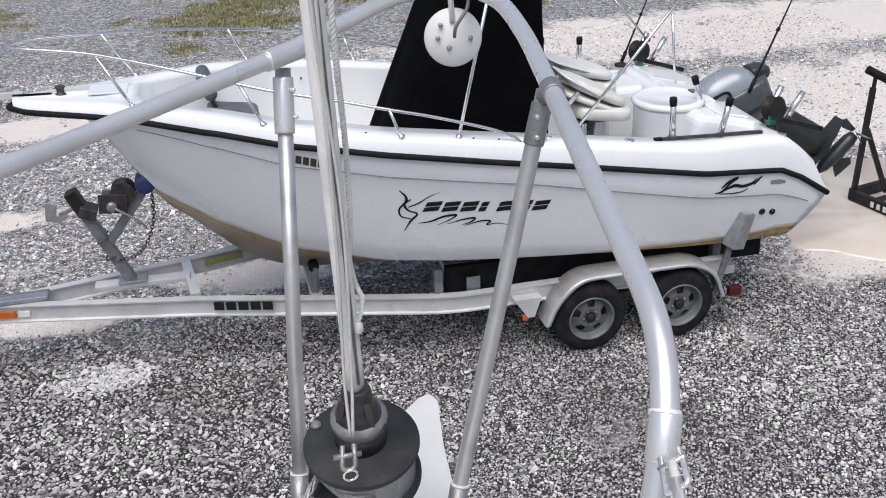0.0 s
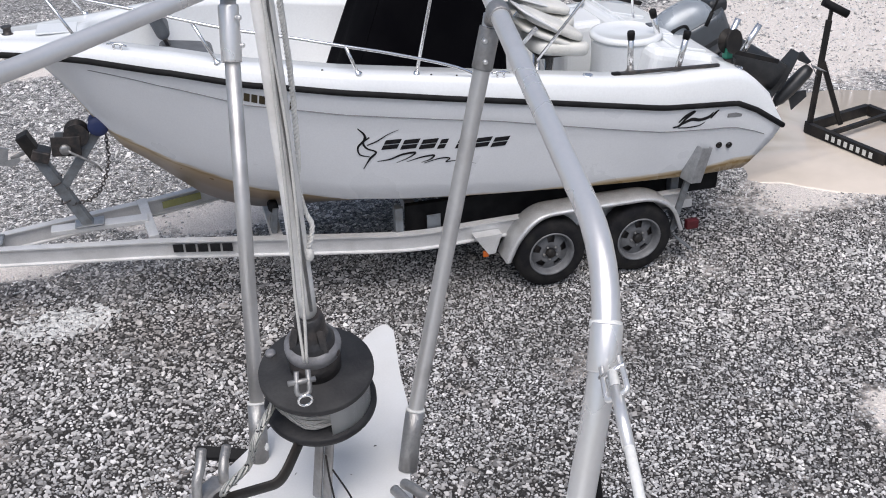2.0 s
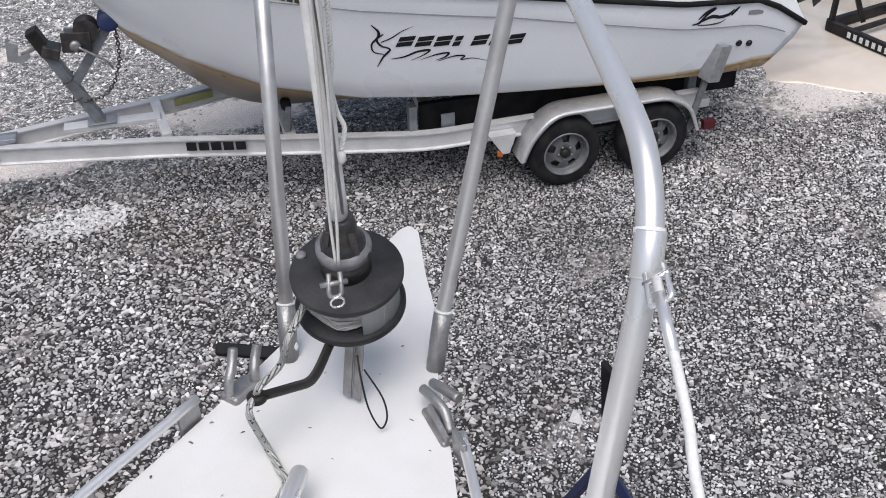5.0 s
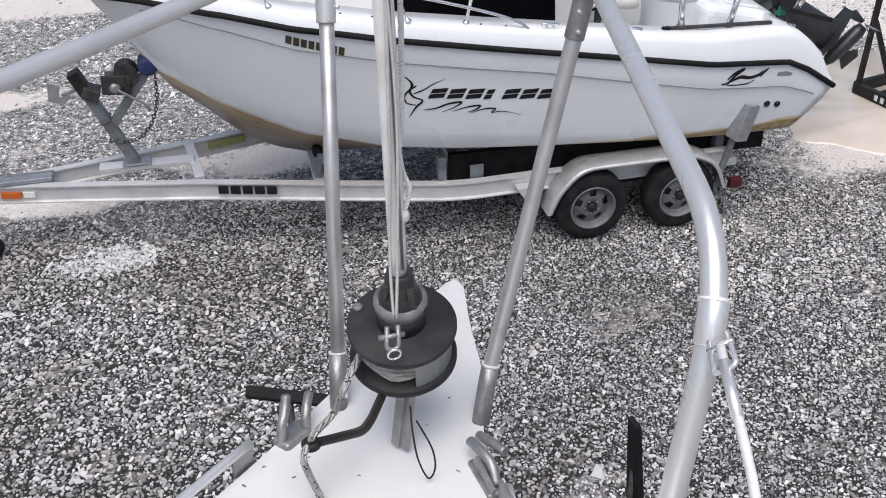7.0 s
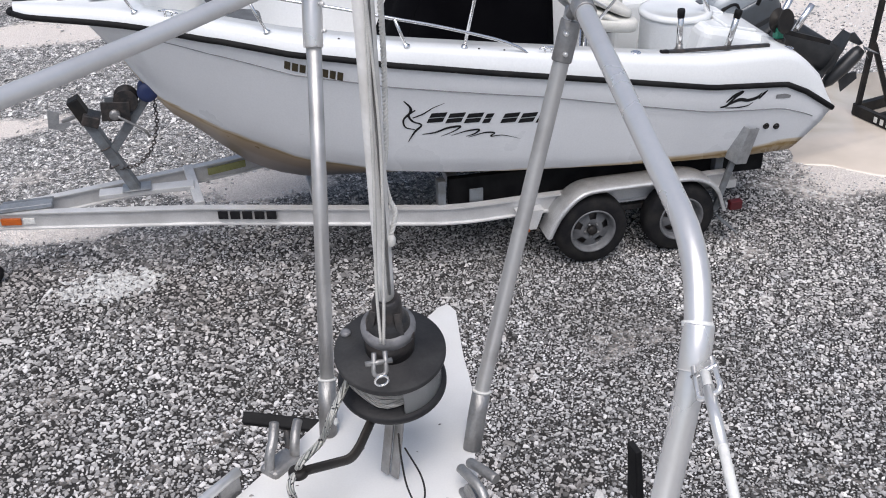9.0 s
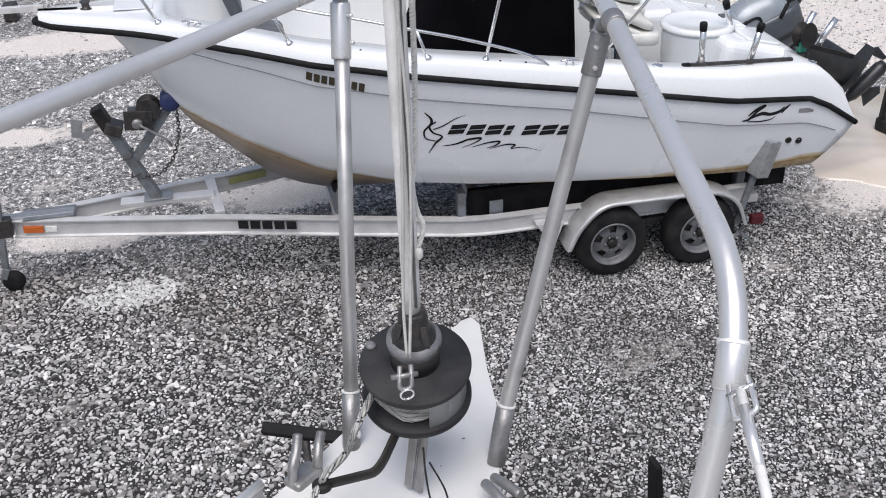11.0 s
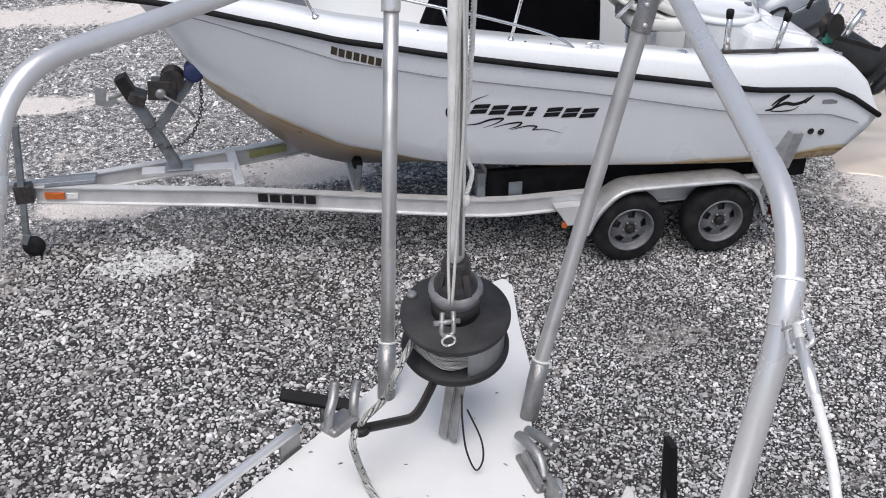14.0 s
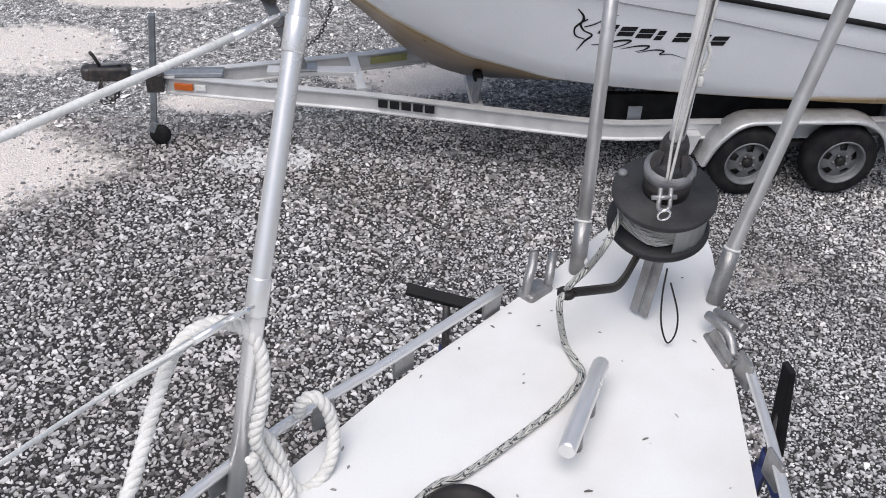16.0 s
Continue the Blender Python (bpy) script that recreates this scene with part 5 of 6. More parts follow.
# lifelines
for name, pts, r, mat in (("lifeline", [(-2.17, 3.275, 4.03), (-2.62, 2.66, 4.06), (-3.5, 1.45, 4.1)], 0.0055, WIREWHITE), ("lifeline", [(-2.225, 3.045, 3.685), (-2.38, 2.884, 3.689), (-2.449, 2.622, 3.814)], 0.0032, WIREWHITE),
                          ("lifeline", [(-1.28, 2.785, 4.025), (-1.315, 2.64, 3.987), (-1.345, 2.53, 3.945), (-1.46, 2.0, 3.75)], 0.0052, WIREWHITE)):
    ll = tagged(part(name, tube(curve(pts, 4), r, 10), mat), "white plastic-coated wire lifeline fixed to the pulpit", "lifeline", "lifelines")
    a0, b0 = Vector(pts[0]), Vector(pts[1])
    d = (b0 - a0).normalized()
    on(ll, part("swage", tube([a0 + d * 0.02, a0 + d * 0.09], 0.0062, 10), STEEL))
    on(ll, part("clevis", tube(bent([a0 - d * 0.012 + d.orthogonal() * 0.008, a0 + d * 0.03 + d.orthogonal() * 0.009, a0 + d * 0.03 - d.orthogonal() * 0.009, a0 - d * 0.012 - d.orthogonal() * 0.008], 0.006), 0.003, 8), STEEL))
    on(ll, part("clevis_pin", tube([a0 - d.orthogonal() * 0.011, a0 + d.orthogonal() * 0.011], 0.0032, 8), CHROME))

tagged(part("lifeline_sleeve", tube([(-2.298, 3.011, 3.659), (-2.378, 2.888, 3.685)], 0.0062, 10), WIREWHITE), "white plastic sleeve on the lower lifeline", "lifeline sleeve")

# ---- furling drum and forestay ----
SD = Vector((-0.046, -0.21, 0.977)).normalized()
S0 = Vector((-1.503, 3.418, 3.709))


def st(h, off=(0, 0, 0)):
    return S0 + SD * h + Vector(off)


DM = axis(S0, SD)
furler = thing("furling_drum", "black plastic furling drum with a coiled flecked line", "furling drum", at=(-1.51, 3.43, 3.4))
RD = 0.097
bits(furler, ("upper_flange", lathe([(0.02, -0.098), (RD - 0.002, -0.098), (RD, -0.094), (RD, -0.088), (RD - 0.002, -0.085), (0.045, -0.083), (0.04, -0.075)], DM, 64), DRUM, "scuffed black flange"),
     ("lower_flange", lathe([(0.03, -0.18), (RD - 0.004, -0.18), (RD, -0.174), (RD, -0.166), (RD - 0.004, -0.162), (0.03, -0.16)], DM, 64), DRUM),
     ("spool", lathe([(0.045, -0.165), (0.045, -0.095)], DM, 32), DRUM),
     ("collar", lathe([(0.043, -0.083), (0.044, -0.05), (0.04, -0.042), (0.039, -0.03), (0.037, -0.012), (0.03, -0.004), (0.026, 0.0), (0.025, 0.03), (0.02, 0.045)], DM, 40), DARKMETAL, "dark cast collar"),
     ("collar_ring", lathe([(0.038, -0.05), (0.0455, -0.04), (0.047, -0.03), (0.0465, -0.023), (0.036, -0.018)], DM, 40), COLLARGREY, "worn grey collar ring"),
     ("flange_plug", lathe([(0.009, -0.086), (0.009, -0.08), (0.004, -0.078)], DM @ Matrix.Translation((-0.078, 0.035, 0)), 16), COLLARGREY, "pale grey plug"),
     ("collar_rib", beam(DM @ Vector((0.022, -0.03, -0.018)), DM @ Vector((0.017, -0.021, 0.024)), 0.004, 0.012, 0.001), DARKMETAL),
     ("collar_rib", beam(DM @ Vector((-0.03, -0.02, -0.018)), DM @ Vector((-0.022, -0.014, 0.024)), 0.004, 0.012, 0.001), DARKMETAL))
coil = []
for k in range(200):
    a1 = k / 200 * 2 * math.pi * 7
    lay = k / 200
    coil.append(DM @ Vector(((0.07 + 0.006 * math.sin(k * 0.9)) * math.cos(a1), (0.07 + 0.006 * math.sin(k * 0.7)) * math.sin(a1), -0.155 + 0.054 * lay)))


def rope(name, path, r, mat, n=10, pitch=0.03, strands=3):
    """A rope whose surface winds round its length."""
    P = [Vector(p) for p in path]
    bm = tube(P, r, n)
    lay = bm.verts.layers.float.new("twist")
    bm.verts.ensure_lookup_table()
    L = 0.0
    for i in range(len(P)):
        if i:
            L += (P[i] - P[i - 1]).length
        for j in range(n):
            bm.verts[i * n + j][lay] = 2 * math.pi * (L / pitch) + strands * 2 * math.pi * abs(2 * j / n - 1)
    return part(name, bm, mat)


def laid_rope(path, r, strands=3, pitch=0.05, n=6):
    """Three strands wound round one another."""
    P = [Vector(p) for p in path]
    dense = []
    for a0, b0 in zip(P, P[1:]):
        k = max(1, int((b0 - a0).length / (pitch / 8)))
        dense += [a0.lerp(b0, i / k) for i in range(k)]
    dense.append(P[-1])
    bm = bmesh.new()
    u = (dense[1] - dense[0]).orthogonal().normalized()
    frames, L = [], 0
    for i, p in enumerate(dense):
        t = (dense[min(i + 1, len(dense) - 1)] - dense[max(i - 1, 0)]).normalized()
        u = (u - t * u.dot(t)).normalized()
        if i:
            L += (p - dense[i - 1]).length
        frames.append((p, u.copy(), t.cross(u), L))
    for s1 in range(strands):
        tube([p + (a0 * math.cos(2 * math.pi * (L / pitch + s1 / strands)) + b0 * math.sin(2 * math.pi * (L / pitch + s1 / strands))) * r * 0.5 for p, a0, b0, L in frames], r * 0.56, n, bm)
    return bm


on(furler, rope("coiled_line", coil, 0.0055, PALEROPE))
panel = bmesh.new()
rows = []
for h in (-0.162, -0.097):
    rows.append([DM @ Vector(((RD - 0.009) * math.cos(a1), (RD - 0.009) * math.sin(a1), h)) for a1 in np.linspace(radians(-75), radians(-5), 14)])
loft(rows, panel)
bmesh.ops.solidify(panel, geom=panel.faces[:], thickness=0.004)
on(furler, part("guard_panel", panel, GELCOAT, None, "curved white guard panel"))
for j, p in enumerate(((0.03, -0.015), (-0.03, 0.01), (0.005, 0.035))):
    bits(furler, ("set_screw", lathe([(0.006, 0), (0.006, 0.006), (0.003, 0.007)], DM @ Matrix.Translation((p[0] * 1.4, p[1] * 1.4, -0.03)) @ Matrix.Rotation(radians(90), 4, Vector((p[1], -p[0], 0))), 8), DARKMETAL))
EL, CE = Vector((-1.592, 3.34, 3.478)), Vector((-1.683, 3.344, 3.465))
bits(furler, ("line_guide_arm", tube(bent([(-1.53, 3.41, 3.525), (-1.575, 3.352, 3.49), EL, CE], 0.03), 0.0155, 10, flat=0.35, up=(0, 0, 1)), BLACKPAINT, "flat black line guide arm"),
     ("guide_eye", lathe([(0.012, -0.008), (0.017, -0.004), (0.017, 0.004), (0.012, 0.008)], Matrix.Translation(CE), 20), BLACKPAINT),
     ("toggle_plate", beam((-1.5, 3.43, 3.53), (-1.525, 3.415, 3.36), 0.02, 0.006, 0.002, up=(0.8, 0.5, 0)), CAST, "stainless stay toggle plate"),
     ("toggle_plate", beam((-1.485, 3.42, 3.53), (-1.51, 3.4, 3.36), 0.02, 0.006, 0.002, up=(0.8, 0.5, 0)), CAST),
     ("shackle", tube(bent([(-1.522, 3.345, 3.69), (-1.524, 3.328, 3.655), (-1.545, 3.328, 3.655), (-1.54, 3.345, 3.69)], 0.01), 0.0042, 8), CAST, "small stainless shackle"),
     ("shackle_pin", tube([(-1.512, 3.338, 3.675), (-1.556, 3.338, 3.675)], 0.0045, 8), CAST),
     ("snap_ring", tube([Vector((-1.533, 3.325, 3.647)) + Vector((0.011 * math.cos(a1), -0.004 * math.sin(a1), 0.013 * math.sin(a1))) for a1 in np.linspace(0, 2 * math.pi, 14)], 0.0022, 6), CHROME))
wire = thing("loose_wire_loop", "thin black loose wire loop hanging under the drum", "wire", at=(-1.487, 3.32, DZ))
on(wire, part("strand", tube(curve([(-1.512, 3.316, 3.537), (-1.508, 3.325, 3.471), (-1.5, 3.324, 3.403), (-1.484, 3.316, 3.361), (-1.471, 3.317, 3.383), (-1.477, 3.313, 3.436), (-1.504, 3.306, 3.512)], 6), 0.0018, 6), BLACKPAINT))

stay = thing("forestay", "grey aluminium forestay foil rising from the furling drum", "forestay", at=st(0.0))
on(stay, part("foil", tube([st(0.03), st(0.1), st(3.2)], 0.0165, 16, flat=0.8), FOIL))
on(stay, part("foil_seam", tube([st(0.06, (0.004, -0.0155, 0)), st(3.2, (0.004, -0.0155, 0))], 0.0028, 6), CAST))
hal = [st(-0.02, (-0.022, -0.055, 0.0)), st(0.1, (-0.018, -0.03, 0)), st(0.35, (-0.006, -0.022, 0)), st(0.8, (0.004, -0.021, 0)), st(1.4, (0.008, -0.021, 0)), st(1.9, (0.008, -0.021, 0))]
hal2 = [st(-0.02, (-0.018, -0.058, 0.0)), st(0.12, (-0.006, -0.034, 0)), st(0.4, (0.006, -0.022, 0)), st(0.8, (-0.006, -0.022, 0)), st(1.5, (-0.004, -0.021, 0)), st(1.9, (-0.004, -0.021, 0))]
for pts in (hal, hal2):
    tagged(part("halyard", tube(curve(pts, 10), 0.0026, 6), PALEROPE), "thin pale halyard lashed along the forestay", "rope", "halyards")
tail_end = [(-1.516, 3.245, 4.456), (-1.513, 3.265, 4.322), (-1.501, 3.332, 4.179), (-1.499, 3.363, 4.047), (-1.503, 3.372, 3.997), (-1.496, 3.38, 3.949), (-1.488, 3.377, 3.926), (-1.492, 3.376, 3.902), (-1.497, 3.375, 3.888)]
tail = tagged(part("loose_rope_tail", laid_rope(curve(tail_end, 6), 0.0042, 3, 0.02), ROPE), "loose white rope tail hanging beside the forestay", "rope")
on(tail, part("frayed_end", lathe([(0.004, 0), (0.008, 0.006), (0.009, 0.016), (0.006, 0.02)], axis(tail_end[-1], (-0.1, 0, -1)), 10), ROPE))

# ---- deck hardware ----
toe_l = thing("toe_rail", "dull metal tube toe rail on plates along the deck edge", "toe rail", "toe rails", at=(-1.9, 3.3, DZ))
TL0, TL1 = Vector((-1.787, 3.453, 3.392)), Vector((-2.0, 3.265, 3.392))
tdir = (TL1 - TL0).normalized()
bits(toe_l, ("tube", tube(curve([TL0, TL1, TL0 + tdir * 0.62, Vector((-2.62, 2.6, 3.4)), Vector((-3.15, 1.95, 3.4))], 5), 0.0092, 14), STEEL))
for q in (0.02, 0.26, 0.45, 0.66):
    p = TL0 + tdir * q
    bits(toe_l, ("plate", beam(p - tdir * 0.02 + Vector((0.0, 0.0, -0.024)), p + tdir * 0.03 + Vector((0.0, 0.0, -0.024)), 0.008, 0.055, 0.003), CAST))
toe_r = thing("toe_rail", "dull metal tube toe rail on plates along the deck edge", "toe rail", "toe rails", at=(-1.36, 3.1, DZ))
bits(toe_r, ("tube", tube(curve([(-1.357, 3.245, 3.378), (-1.374, 3.1, 3.38), (-1.397, 2.95, 3.383), (-1.485, 2.45, 3.385), (-1.61, 1.85, 3.385)], 5), 0.0092, 14), STEEL))
for x, y in ((-1.362, 3.22), (-1.39, 2.985)):
    bits(toe_r, ("plate", box((0.008, 0.05, 0.06), pose(x - 0.006, y, 3.372, 0, 0, 8), 0.003), CAST))

chock_l = thing("bow_chock", "bent dull metal rope chock horns on the deck edge", "rope chock", "bow chocks", at=(-1.71, 3.5, DZ))
bits(chock_l, ("horn", tube(curve([(-1.731, 3.478, 3.345), (-1.728, 3.485, 3.385), (-1.718, 3.505, 3.405), (-1.711, 3.535, 3.42)], 6), 0.0095, 12), CAST),
     ("horn", tube(curve([(-1.682, 3.51, 3.35), (-1.68, 3.507, 3.378), (-1.675, 3.525, 3.395), (-1.667, 3.55, 3.403)], 6), 0.0095, 12), CAST),
     ("base", box((0.07, 0.045, 0.02), pose(-1.71, 3.495, 3.352, 0, 0, 40), 0.008), CAST))
chock_r = thing("bow_chock", "bent dull metal rope chock horns on the deck edge", "rope chock", "bow chocks", at=(-1.38, 3.3, DZ))
bits(chock_r, ("horn", tube(curve([(-1.393, 3.366, 3.384), (-1.385, 3.335, 3.39), (-1.372, 3.3, 3.385), (-1.37, 3.27, 3.36)], 6), 0.0095, 12), CAST),
     ("horn", tube(curve([(-1.372, 3.38, 3.38), (-1.362, 3.35, 3.392), (-1.342, 3.312, 3.395)], 6), 0.0095, 12), CAST),
     ("side_plate", prism([(0, 0), (0.09, 0.0), (0.1, 0.035), (0.02, 0.045)], 0.006, Matrix.Translation((-1.392, 3.345, 3.34)) @ Matrix.Rotation(radians(-82), 4, "Z") @ Matrix.Rotation(radians(90), 4, "X")), CAST),
     ("base", box((0.03, 0.1, 0.016), pose(-1.383, 3.3, 3.35, 0, 0, 8), 0.006), CAST))

bar = thing("mooring_cleat", "smooth metal bar cleat on two feet on the deck", "cleat", at=(-1.69, 3.1, DZ))
C0, C1 = Vector((-1.635, 3.22, 3.404)), Vector((-1.737, 3.007, 3.409))
bits(bar, ("horn_bar", tube([C0, C0.lerp(C1, 0.03), C0.lerp(C1, 0.97), C1], [0.013, 0.0155, 0.0155, 0.014], 18), STEEL),
     ("foot", tube([C0.lerp(C1, 0.33), Vector((*C0.lerp(C1, 0.33).xy, DZ))], [0.011, 0.014], 12), CAST),
     ("foot", tube([C0.lerp(C1, 0.7), Vector((*C0.lerp(C1, 0.7).xy, DZ))], [0.011, 0.014], 12), CAST))
fl = [DM @ Vector((-0.074, -0.02, -0.14)), (-1.616, 3.362, 3.562), (-1.634, 3.401, 3.477), (-1.674, 3.342, 3.491), (-1.684, 3.345, 3.468), (-1.7, 3.317, 3.458), Vector((-1.68, 3.322, 3.364)), Vector((-1.668, 3.275, 3.36)), Vector((-1.664, 3.235, 3.359)), Vector((-1.715, 3.165, 3.359)), Vector((-1.8, 3.09, 3.359)), Vector((-1.9, 3.012, 3.359)), Vector((-1.975, 2.966, 3.359)), Vector((-2.2, 2.7, 3.359)), Vector((-2.6, 2.0, 3.359))]
tagged(rope("furling_line", curve(fl, 10), 0.0065, FLECKROPE), "pale flecked furling line led aft over the deck", "rope")
fitting = thing("deck_plate_ring", "round black deck fitting ring", "deck fitting", at=(-1.91, 2.93, DZ))
on(fitting, part("ring", lathe([(0.03, 0.0), (0.062, 0.0), (0.066, 0.012), (0.058, 0.022), (0.045, 0.02), (0.03, 0.006)], pose(-1.91, 2.925, DZ), 36), BLACKPAINT))



def deck_litter():
    """Dark crumbs and curled leaf bits lying on the deck."""
    rng = np.random.default_rng(21)
    bm = bmesh.new()
    k = 0
    while k < 45:
        y = rng.uniform(2.6, 3.75)
        xr = lerp(-y, [-p[1] for p in EDGE_R], [p[0] for p in EDGE_R])
        xl = lerp(-y, [-p[1] for p in EDGE_L], [p[0] for p in EDGE_L])
        u = rng.beta(0.6, 0.6)
        x = xl + 0.03 + (xr - xl - 0.06) * u
        r, a1 = rng.uniform(0.0008, 0.0024), rng.uniform(0, 6.28)
        ln = r * rng.uniform(1.2, 3.5)
        d = Vector((math.cos(a1), math.sin(a1), 0))
        c = Vector((x, y, DZ + r * 0.5))
        tube([c - d * ln, c + Vector((0, 0, r * 0.6)), c + d * ln], [r * 0.5, r, r * 0.4], 5, bm)
        k += 1
    return tagged(part("deck_litter", bm, DARKFINES), "dark crumbs and leaf bits on the white deck", "litter", kind="stuff")


deck_litter()

# ---- mooring rope over the pulpit ----
m1 = [(-2.384, 2.801, 3.528), (-2.367, 2.853, 3.554), (-2.346, 2.941, 3.603), (-2.328, 2.993, 3.639), (-2.307, 3.026, 3.656), (-2.28, 3.044, 3.661), (-2.25, 3.053, 3.657), (-2.223, 3.054, 3.638), (-2.207, 3.043, 3.606), (-2.205, 3.017, 3.556), (-2.215, 3.006, 3.51), (-2.222, 2.998, 3.475), (-2.211, 3.002, 3.422), (-2.187, 2.993, 3.384), (-2.178, 2.979, 3.358), (-2.188, 2.948, 3.332)]
m2 = [(-2.23, 3.023, 3.444), (-2.215, 3.03, 3.449), (-2.196, 3.025, 3.414), (-2.185, 3.013, 3.375), (-2.164, 3.004, 3.344), (-2.132, 3.021, 3.35), (-2.111, 3.051, 3.376), (-2.109, 3.08, 3.403), (-2.118, 3.091, 3.442), (-2.138, 3.095, 3.463), (-2.157, 3.096, 3.451), (-2.165, 3.103, 3.416)]
m3 = [(-2.228, 2.977, 3.456), (-2.218, 2.979, 3.402), (-2.205, 2.979, 3.373), (-2.193, 2.967, 3.349)]
moor = thing("mooring_rope", "white three-strand mooring rope looped over the pulpit", "rope", at=m1[6])
for pts in (m1, m2, m3):
    on(moor, part("loop", laid_rope(curve(pts, 8), 0.0112, 3, 0.042, 8), ROPE))


# ---- boat stands on the gravel ----
def boat_stand(x, y, h, turn, pad_tilt, size, base=0.45, taper=0.0):
    t = thing("boat_stand", "navy blue steel boat stand with a black carpeted pad", "boat stand", "boat stands", at=(x, y, 0))
    for j in range(3):
        a1 = radians(turn + 120 * j)
        f = Vector((x + base * math.cos(a1), y + base * math.sin(a1), 0.0))
        bits(t, ("leg", beam(f + Vector((0, 0, 0.02)), (x, y, h * 0.72), 0.05, 0.05), NAVY), ("foot", box((0.1, 0.1, 0.012), pose(f.x, f.y, 0.006), 0.003), NAVY))
        g = Vector((x + base * math.cos(a1 + radians(120)), y + base * math.sin(a1 + radians(120)), 0.0))
        bits(t, ("brace", beam(f + Vector((0, 0, 0.12)), g + Vector((0, 0, 0.12)), 0.035, 0.035), NAVY))
    pad = box(size, None, 0.008)
    for v in pad.verts:
        v.co.y *= 1.0 + taper * v.co.x / size[0]
        v.co.z *= 1.0 + taper * v.co.x / size[0]
    pad.transform(Matrix.Translation((x, y, h)) @ pad_tilt)
    bits(t, ("screw", tube([(x, y, h * 0.55), (x, y, h - 0.03)], 0.02, 12), DARKMETAL),
         ("collar", tube([(x, y, h * 0.66), (x, y, h * 0.78)], 0.035, 12), NAVY),
         ("pad", pad, RUBBER, "black carpeted pad"))


boat_stand(-1.65, 5.845, 1.46, 40, Matrix.Rotation(radians(-22), 4, "Z") @ Matrix.Rotation(radians(35), 4, "X") @ Matrix.Rotation(radians(6), 4, "Y"), (0.42, 0.06, 0.05))
boat_stand(-0.12, 5.15, 1.3, 100, Matrix.Rotation(radians(5), 4, "Z") @ Matrix.Rotation(radians(84), 4, "Y"), (0.55, 0.1, 0.038), taper=0.35)

# ---- black steel rack standing in the puddle ----
rack = thing("steel_rack", "black welded steel rack lying open by the puddle", "steel rack", at=(5.3, 11.0, 0))
K = [Vector((5.22, 11.22, 0.07)), Vector((5.48, 10.15, 0.07)), Vector((6.45, 10.35, 0.07)), Vector((6.2, 11.45, 0.07))]
for p, q in zip(K, K[1:] + K[:1]):
    bits(rack, ("base_bar", beam(p, q, 0.07, 0.12), BLACKPAINT))
bits(rack, ("mast", beam((5.24, 11.2, 0.05), (5.28, 11.21, 1.32), 0.052, 0.052, up=(0, 1, 0)), BLACKPAINT),
     ("mast_inner", beam((5.27, 11.21, 1.0), (5.3, 11.22, 1.5), 0.034, 0.034, up=(0, 1, 0)), BLACKPAINT),
     ("top_roller", tube([(5.2, 11.25, 1.52), (5.46, 11.15, 1.38)], 0.045, 14), RUBBER),
     ("brace", beam((5.28, 11.2, 0.85), (5.58, 11.1, 0.1), 0.055, 0.055), BLACKPAINT),
     ("cross_bar", beam((5.3, 10.9, 0.1), (6.25, 11.15, 0.1), 0.05, 0.05), BLACKPAINT))
d01 = (K[1] - K[0]).normalized()
for i in range(8):
    p = K[0] + d01 * (0.34 + i * 0.085)
    on(rack, part("painted_bar", box((0.045, 0.003, 0.065), Matrix.Translation(p + Vector((-0.04, -0.008, 0.0))) @ Matrix.Rotation(math.atan2(d01.y, d01.x), 4, "Z")), WHITEINK))

# second tongue lying at the yard's edge
other = thing("spare_trailer_tongue", "grey steel trailer tongue lying on the gravel", "trailer tongue", at=(-4.6, 14.2, 0))
bits(other, ("bar", beam((-5.966, 17.836, 0.3), (-4.523, 17.83, 0.3), 0.09, 0.09), ALU), ("block", box((0.2, 0.25, 0.26), Matrix.Translation(Vector((-5.111, 18.358, 0.13))), 0.02), DARKMETAL))


# ---- puddle, grass, loose stones ----
PUDDLE = [(3.95, 10.35), (4.35, 10.1), (4.8, 9.75), (5.4, 9.35), (6.3, 9.3), (7.2, 9.9), (7.4, 11.0), (6.9, 12.0), (5.9, 12.3), (5.2, 11.85), (4.7, 11.3), (4.2, 10.9)]


def water_material():
    m = material("muddy_water", (0.62, 0.55, 0.48), 0.03, 0, (0.52, 0.46, 0.39), 1.2, 0.6, 6, 0.0, spec=0.8, grit=(0.97, 1.02))
    return m


def puddle():
    ring = curve([(x, y, 0.003) for x, y in PUDDLE] + [(PUDDLE[0][0], PUDDLE[0][1], 0.003)], 6)[:-1]
    c = Vector((5.6, 10.7, 0.003))
    bm = bmesh.new()
    v0 = bm.verts.new(c)
    V = [bm.verts.new(c + (p - c) * (1 + 0.06 * noise.noise(p * 3)) + Vector((0, 0, 0))) for p in ring]
    for i in range(len(V)):
        bm.faces.new((v0, V[i], V[(i + 1) % len(V)]))
    # the wet rim runs out under the sand
    W = [bm.verts.new(c + (v.co - c) * 1.02 + Vector((0, 0, -0.03))) for v in V]
    for i in range(len(V)):
        bm.faces.new((V[i], W[i], W[(i + 1) % len(V)], V[(i + 1) % len(V)]))
    return tagged(part("water", bm, water_material(), smooth=True), "shallow muddy puddle in the gravel", "puddle", kind="structure")


puddle()


def inside(x, y, poly):
    c = False
    n = len(poly)
    for i in range(n):
        (x0, y0), (x1, y1) = poly[i], poly[i - 1]
        if (y0 > y) != (y1 > y) and x < (x1 - x0) * (y - y0) / (y1 - y0) + x0:
            c = not c
    return c


